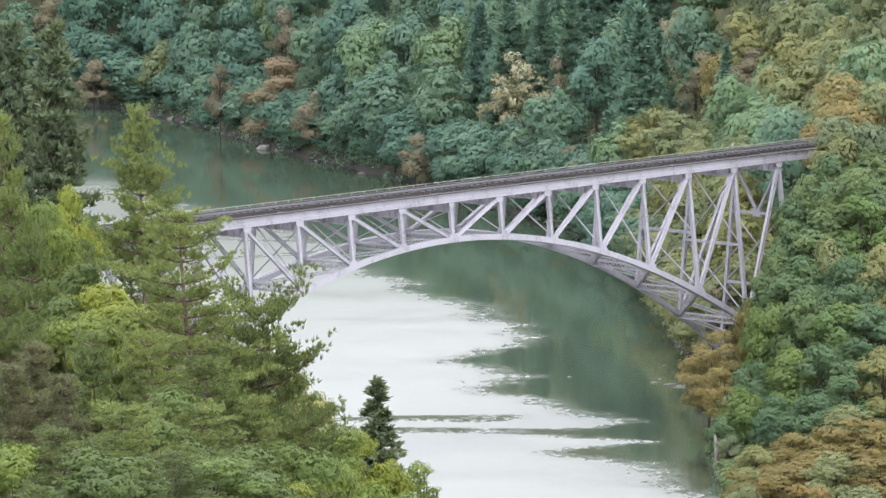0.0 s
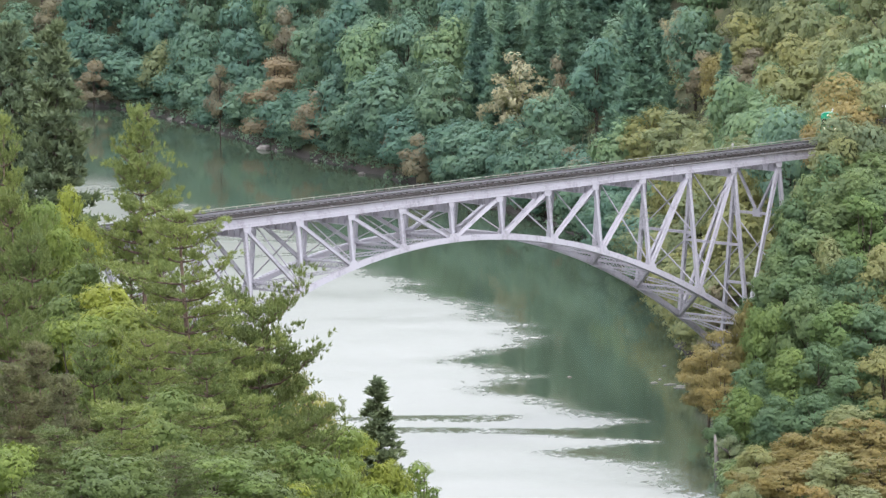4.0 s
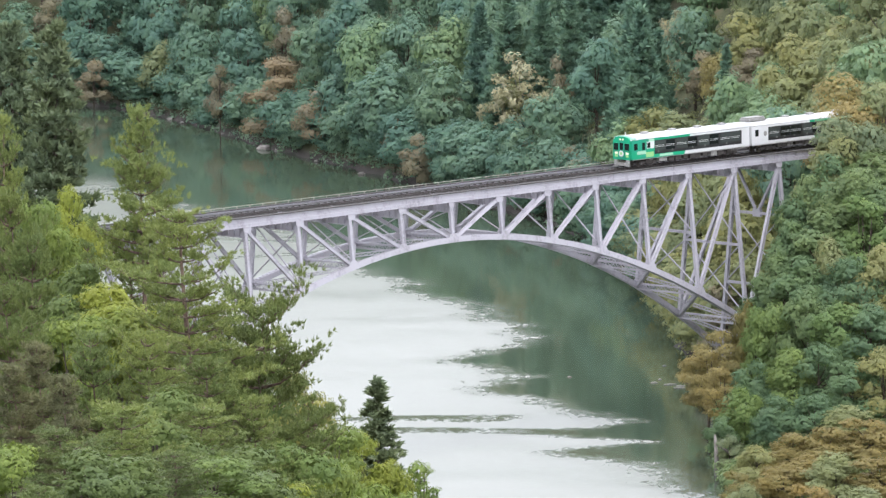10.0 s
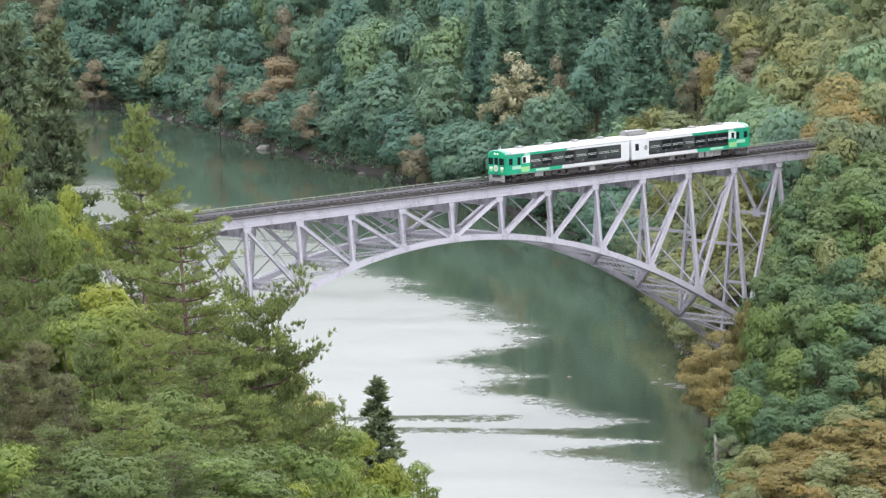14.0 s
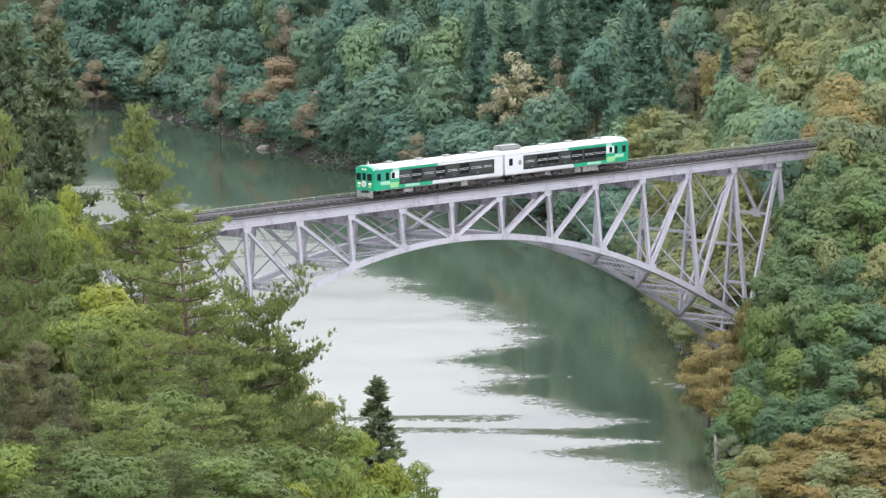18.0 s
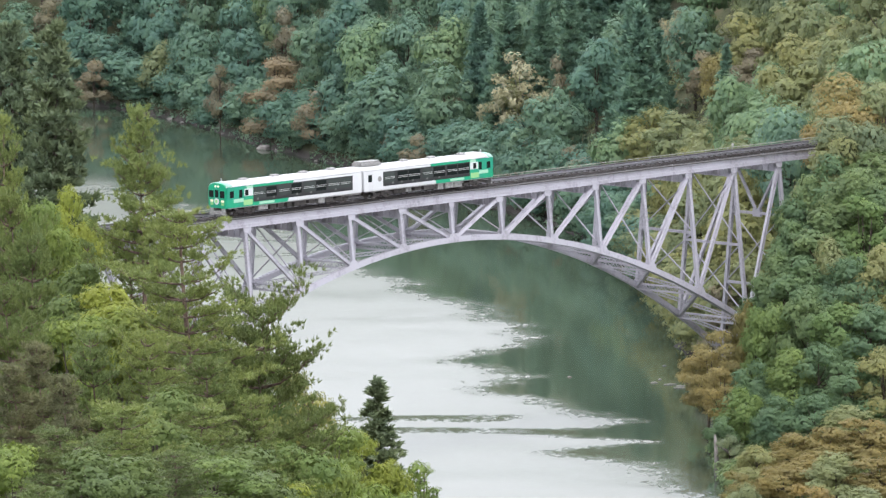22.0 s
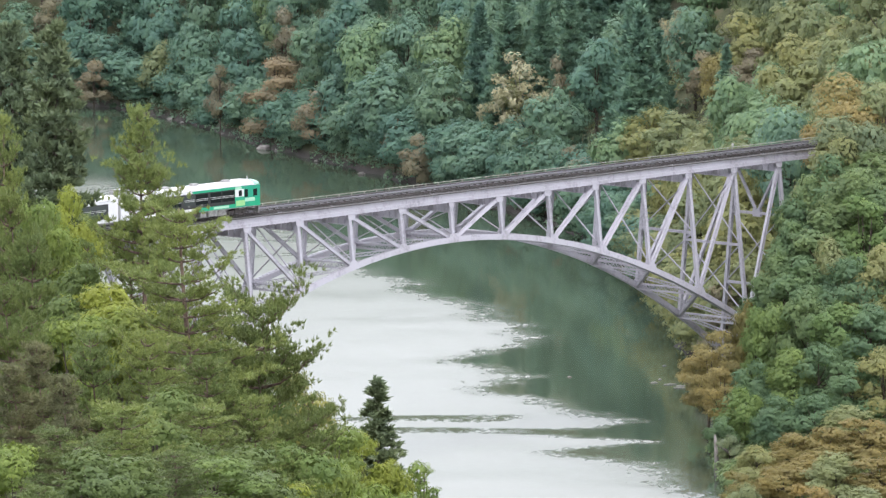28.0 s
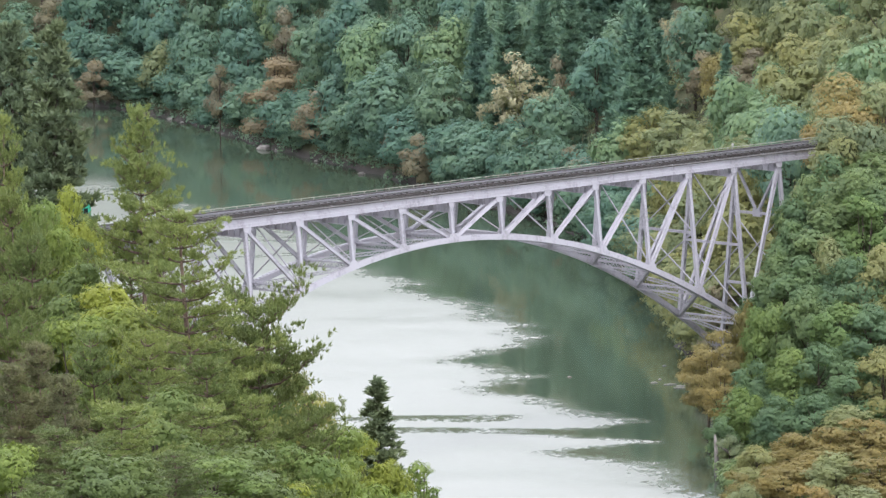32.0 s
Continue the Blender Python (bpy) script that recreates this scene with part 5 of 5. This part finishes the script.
for px, py, s in ((1176, 648, 0.5), (1158, 678, 0.9), (1168, 672, 0.4), (1186, 681, 1.6), (1204, 684, 1.1), (1214, 678, 0.7), (1238, 676, 0.8), (1205, 687, 1.8), (1008, 668, 0.5)):
    q = sight(px, py, 700)
    v = (q - Vector(EYE)).normalized()
    q = Vector(EYE) + v * ((0.0 - EYE[2]) / v.z)
    bm = bmesh.new()
    tube(bm, [(-s / 2, 0, 0), (0, 0.05, 0.03), (s / 2, 0, 0)], [0.09, 0.12, 0.07], 7)
    log = tagged(part("driftwood", bm, PALE_WOOD), "pale piece of driftwood floating on the river", "driftwood")
    log.matrix_basis = Matrix.Translation((q.x, q.y, 0.03)) @ Matrix.Rotation(-YAW + rock_rng.uniform(-0.3, 0.3), 4, "Z")
# a dead trunk that leans at the water's edge
q = sight(1268, 878, 668)
bm = bmesh.new()
tube(bm, [(0, 0, -2.0), (0.05, 0, 2.0), (-0.1, 0.1, 4.6)], [0.28, 0.24, 0.14], 8)
snag = tagged(empty("dead_tree", Matrix.Translation((q.x, q.y, 0.0))), "bare grey dead trunk standing at the water's edge", "tree")
part("trunk", bm, DEAD_WOOD, snag, "", True)
bm = bmesh.new()
tube(bm, [(0.0, 0.0, 3.6), (1.2, -1.2, 2.4), (2.2, -2.2, 1.0)], [0.16, 0.14, 0.10], 7)
part("branch", bm, DEAD_WOOD, snag, "", True)
# left slope below the viewpoint
tops([
    (18, 42, 430, 3.3, near_cedar[:1], CEDARS), (95, 50, 415, 3.5, near_cedar[1:], CEDARS), 
    (250, 212, 345, 3.5, near_pine[:1], PINES), (232, 452, 349, 3.0, near_pine[2:], PINES), (285, 478, 340, 2.8, soft_pine, SMALL), (330, 375, 325, 4.6, near_pine[1:2], PINES), (165, 440, 352, 2.0, near_pine[2:], PINES),
    (455, 545, 330, 3.9, spread_pine, SMALL), (400, 570, 335, 3.6, small_pine[2:], SMALL),
    (122, 312, 378, 2.0, near_lime, NEAR), (72, 338, 372, 1.9, near_fresh, NEAR), (150, 372, 366, 1.8, near_lime, NEAR), (95, 385, 362, 2.0, near_fresh, NEAR), (8, 225, 385, 3.0, near_pine[2:], PINES), (50, 400, 360, 2.6, near_green, NEAR), (25, 360, 360, 3.4, small_pine, SMALL),
    (60, 430, 345, 3.4, small_pine, SMALL), (150, 440, 350, 3.0, near_green, NEAR), (185, 486, 332, 3.4, near_lime, NEAR), (222, 530, 328, 3.0, near_lime, NEAR), (150, 545, 326, 2.6, near_fresh, NEAR), (110, 500, 332, 3.2, near_green, NEAR),
    (15, 520, 322, 3.4, small_pine, SMALL), (75, 615, 312, 2.2, dull_tree, SPIRE), (30, 650, 310, 2.0, dull_tree, SPIRE), (118, 670, 308, 1.9, dull_tree, SPIRE), (165, 600, 316, 3.2, soft_pine, SMALL),
    (270, 600, 315, 3.6, soft_pine, SMALL), (365, 640, 318, 3.4, small_pine, SMALL), (230, 560, 340, 3.0, near_fresh, NEAR), (505, 655, 420, 2.6, near_yellow, NEAR), (330, 560, 345, 2.4, near_green, NEAR),
    (430, 650, 380, 2.8, near_green, NEAR), (545, 710, 360, 3.0, small_pine, SMALL), (450, 710, 318, 3.4, soft_pine, SMALL), (345, 720, 305, 3.6, soft_pine, SMALL),
    (20, 785, 270, 2.0, near_fresh, NEAR), (110, 760, 285, 3.2, small_pine, SMALL), (215, 720, 290, 3.4, soft_pine, SMALL), (280, 700, 300, 2.8, near_green, NEAR),
    (500, 785, 320, 3.0, near_fresh, NEAR), (586, 746, 400, 2.3, tall_thin, THIN), (620, 756, 420, 2.2, tall_thin, THIN), (555, 700, 430, 2.2, near_yellow, NEAR),
    (666, 676, 445, 4.5, point_cedar, POINT), (640, 752, 405, 2.4, near_lime, NEAR), (607, 742, 400, 2.4, near_fresh, NEAR), (690, 800, 405, 1.8, near_lime, NEAR), (738, 798, 450, 2.3, tall_thin, THIN), (760, 838, 445, 1.7, tall_thin, THIN), (705, 850, 400, 2.0, tall_thin, THIN),
    (590, 820, 350, 2.8, near_fresh, NEAR), (430, 800, 295, 2.8, near_green, NEAR), (310, 800, 280, 2.8, small_pine, SMALL), (225, 812, 276, 2.8, near_green, NEAR), (150, 808, 272, 2.6, near_green, NEAR), (380, 805, 285, 2.8, near_fresh, NEAR),
    (655, 850, 380, 2.4, near_fresh, NEAR), (520, 845, 310, 2.6, near_lime, NEAR), (735, 862, 430, 1.8, near_green, NEAR), (70, 860, 262, 2.6, small_pine, SMALL),
], random.Random(4))
g = np.random.default_rng(8)
spots = []
for w, f in zip(g.uniform(250, 520, 5200), g.uniform(-0.08, 0.004, 5200)):
    x, y = to_world(w, w * f)
    spots.append((x, y, ground_z(x, y)))
thicket("undergrowth", spots, 1.1, 40, 0.28, L_NEAR, "green shrubs and saplings under the near trees", 3)
spots = []
for w, u in zip(g.uniform(610, 735, 4200), g.uniform(31, 62, 4200)):
    x, y = to_world(w, u)
    if float(shore_distance(np.array([w]), np.array([u]), RIGHT_SHORE)[0]) > -0.5 and y < -7:
        spots.append((x, y, ground_z(x, y) + g.uniform(0, 4.5) ** 1.0 * (w > 685)))
thicket("undergrowth", spots, 1.25, 44, 0.42, L_MID, "green shrubs, creepers and saplings along the river bank", 4)
for t in templates:
    for o in list(t.children):
        bpy.data.objects.remove(o)
    bpy.data.objects.remove(t)


def motions():
    """The train crosses from the right bank to the left bank."""
    c = (-1.35804923e-06, 1.73013535e-04, -1.69215021e-03, -4.70261874e-02, -5.46687062, -10.1556309)

    def s(t):
        q = 0.0
        for a in c:
            q = q * (t - 18) + a
        return q

    ts = [i * 0.5 for i in range(65)]
    walk(car_a, [(t, pose(s(t), 0, RAIL_Z)) for t in ts])
    walk(car_b, [(t, pose(s(t) + 42.0, 0, RAIL_Z, 0, 0, 180)) for t in ts])
    for ob, x, way in wheelsets:
        n = 320
        walk(ob, [(i * 0.1, pose(x, 0, 0.43, 0, way * math.degrees((s(i * 0.1) - s(0)) / 0.43))) for i in range(n + 1)])


motions()
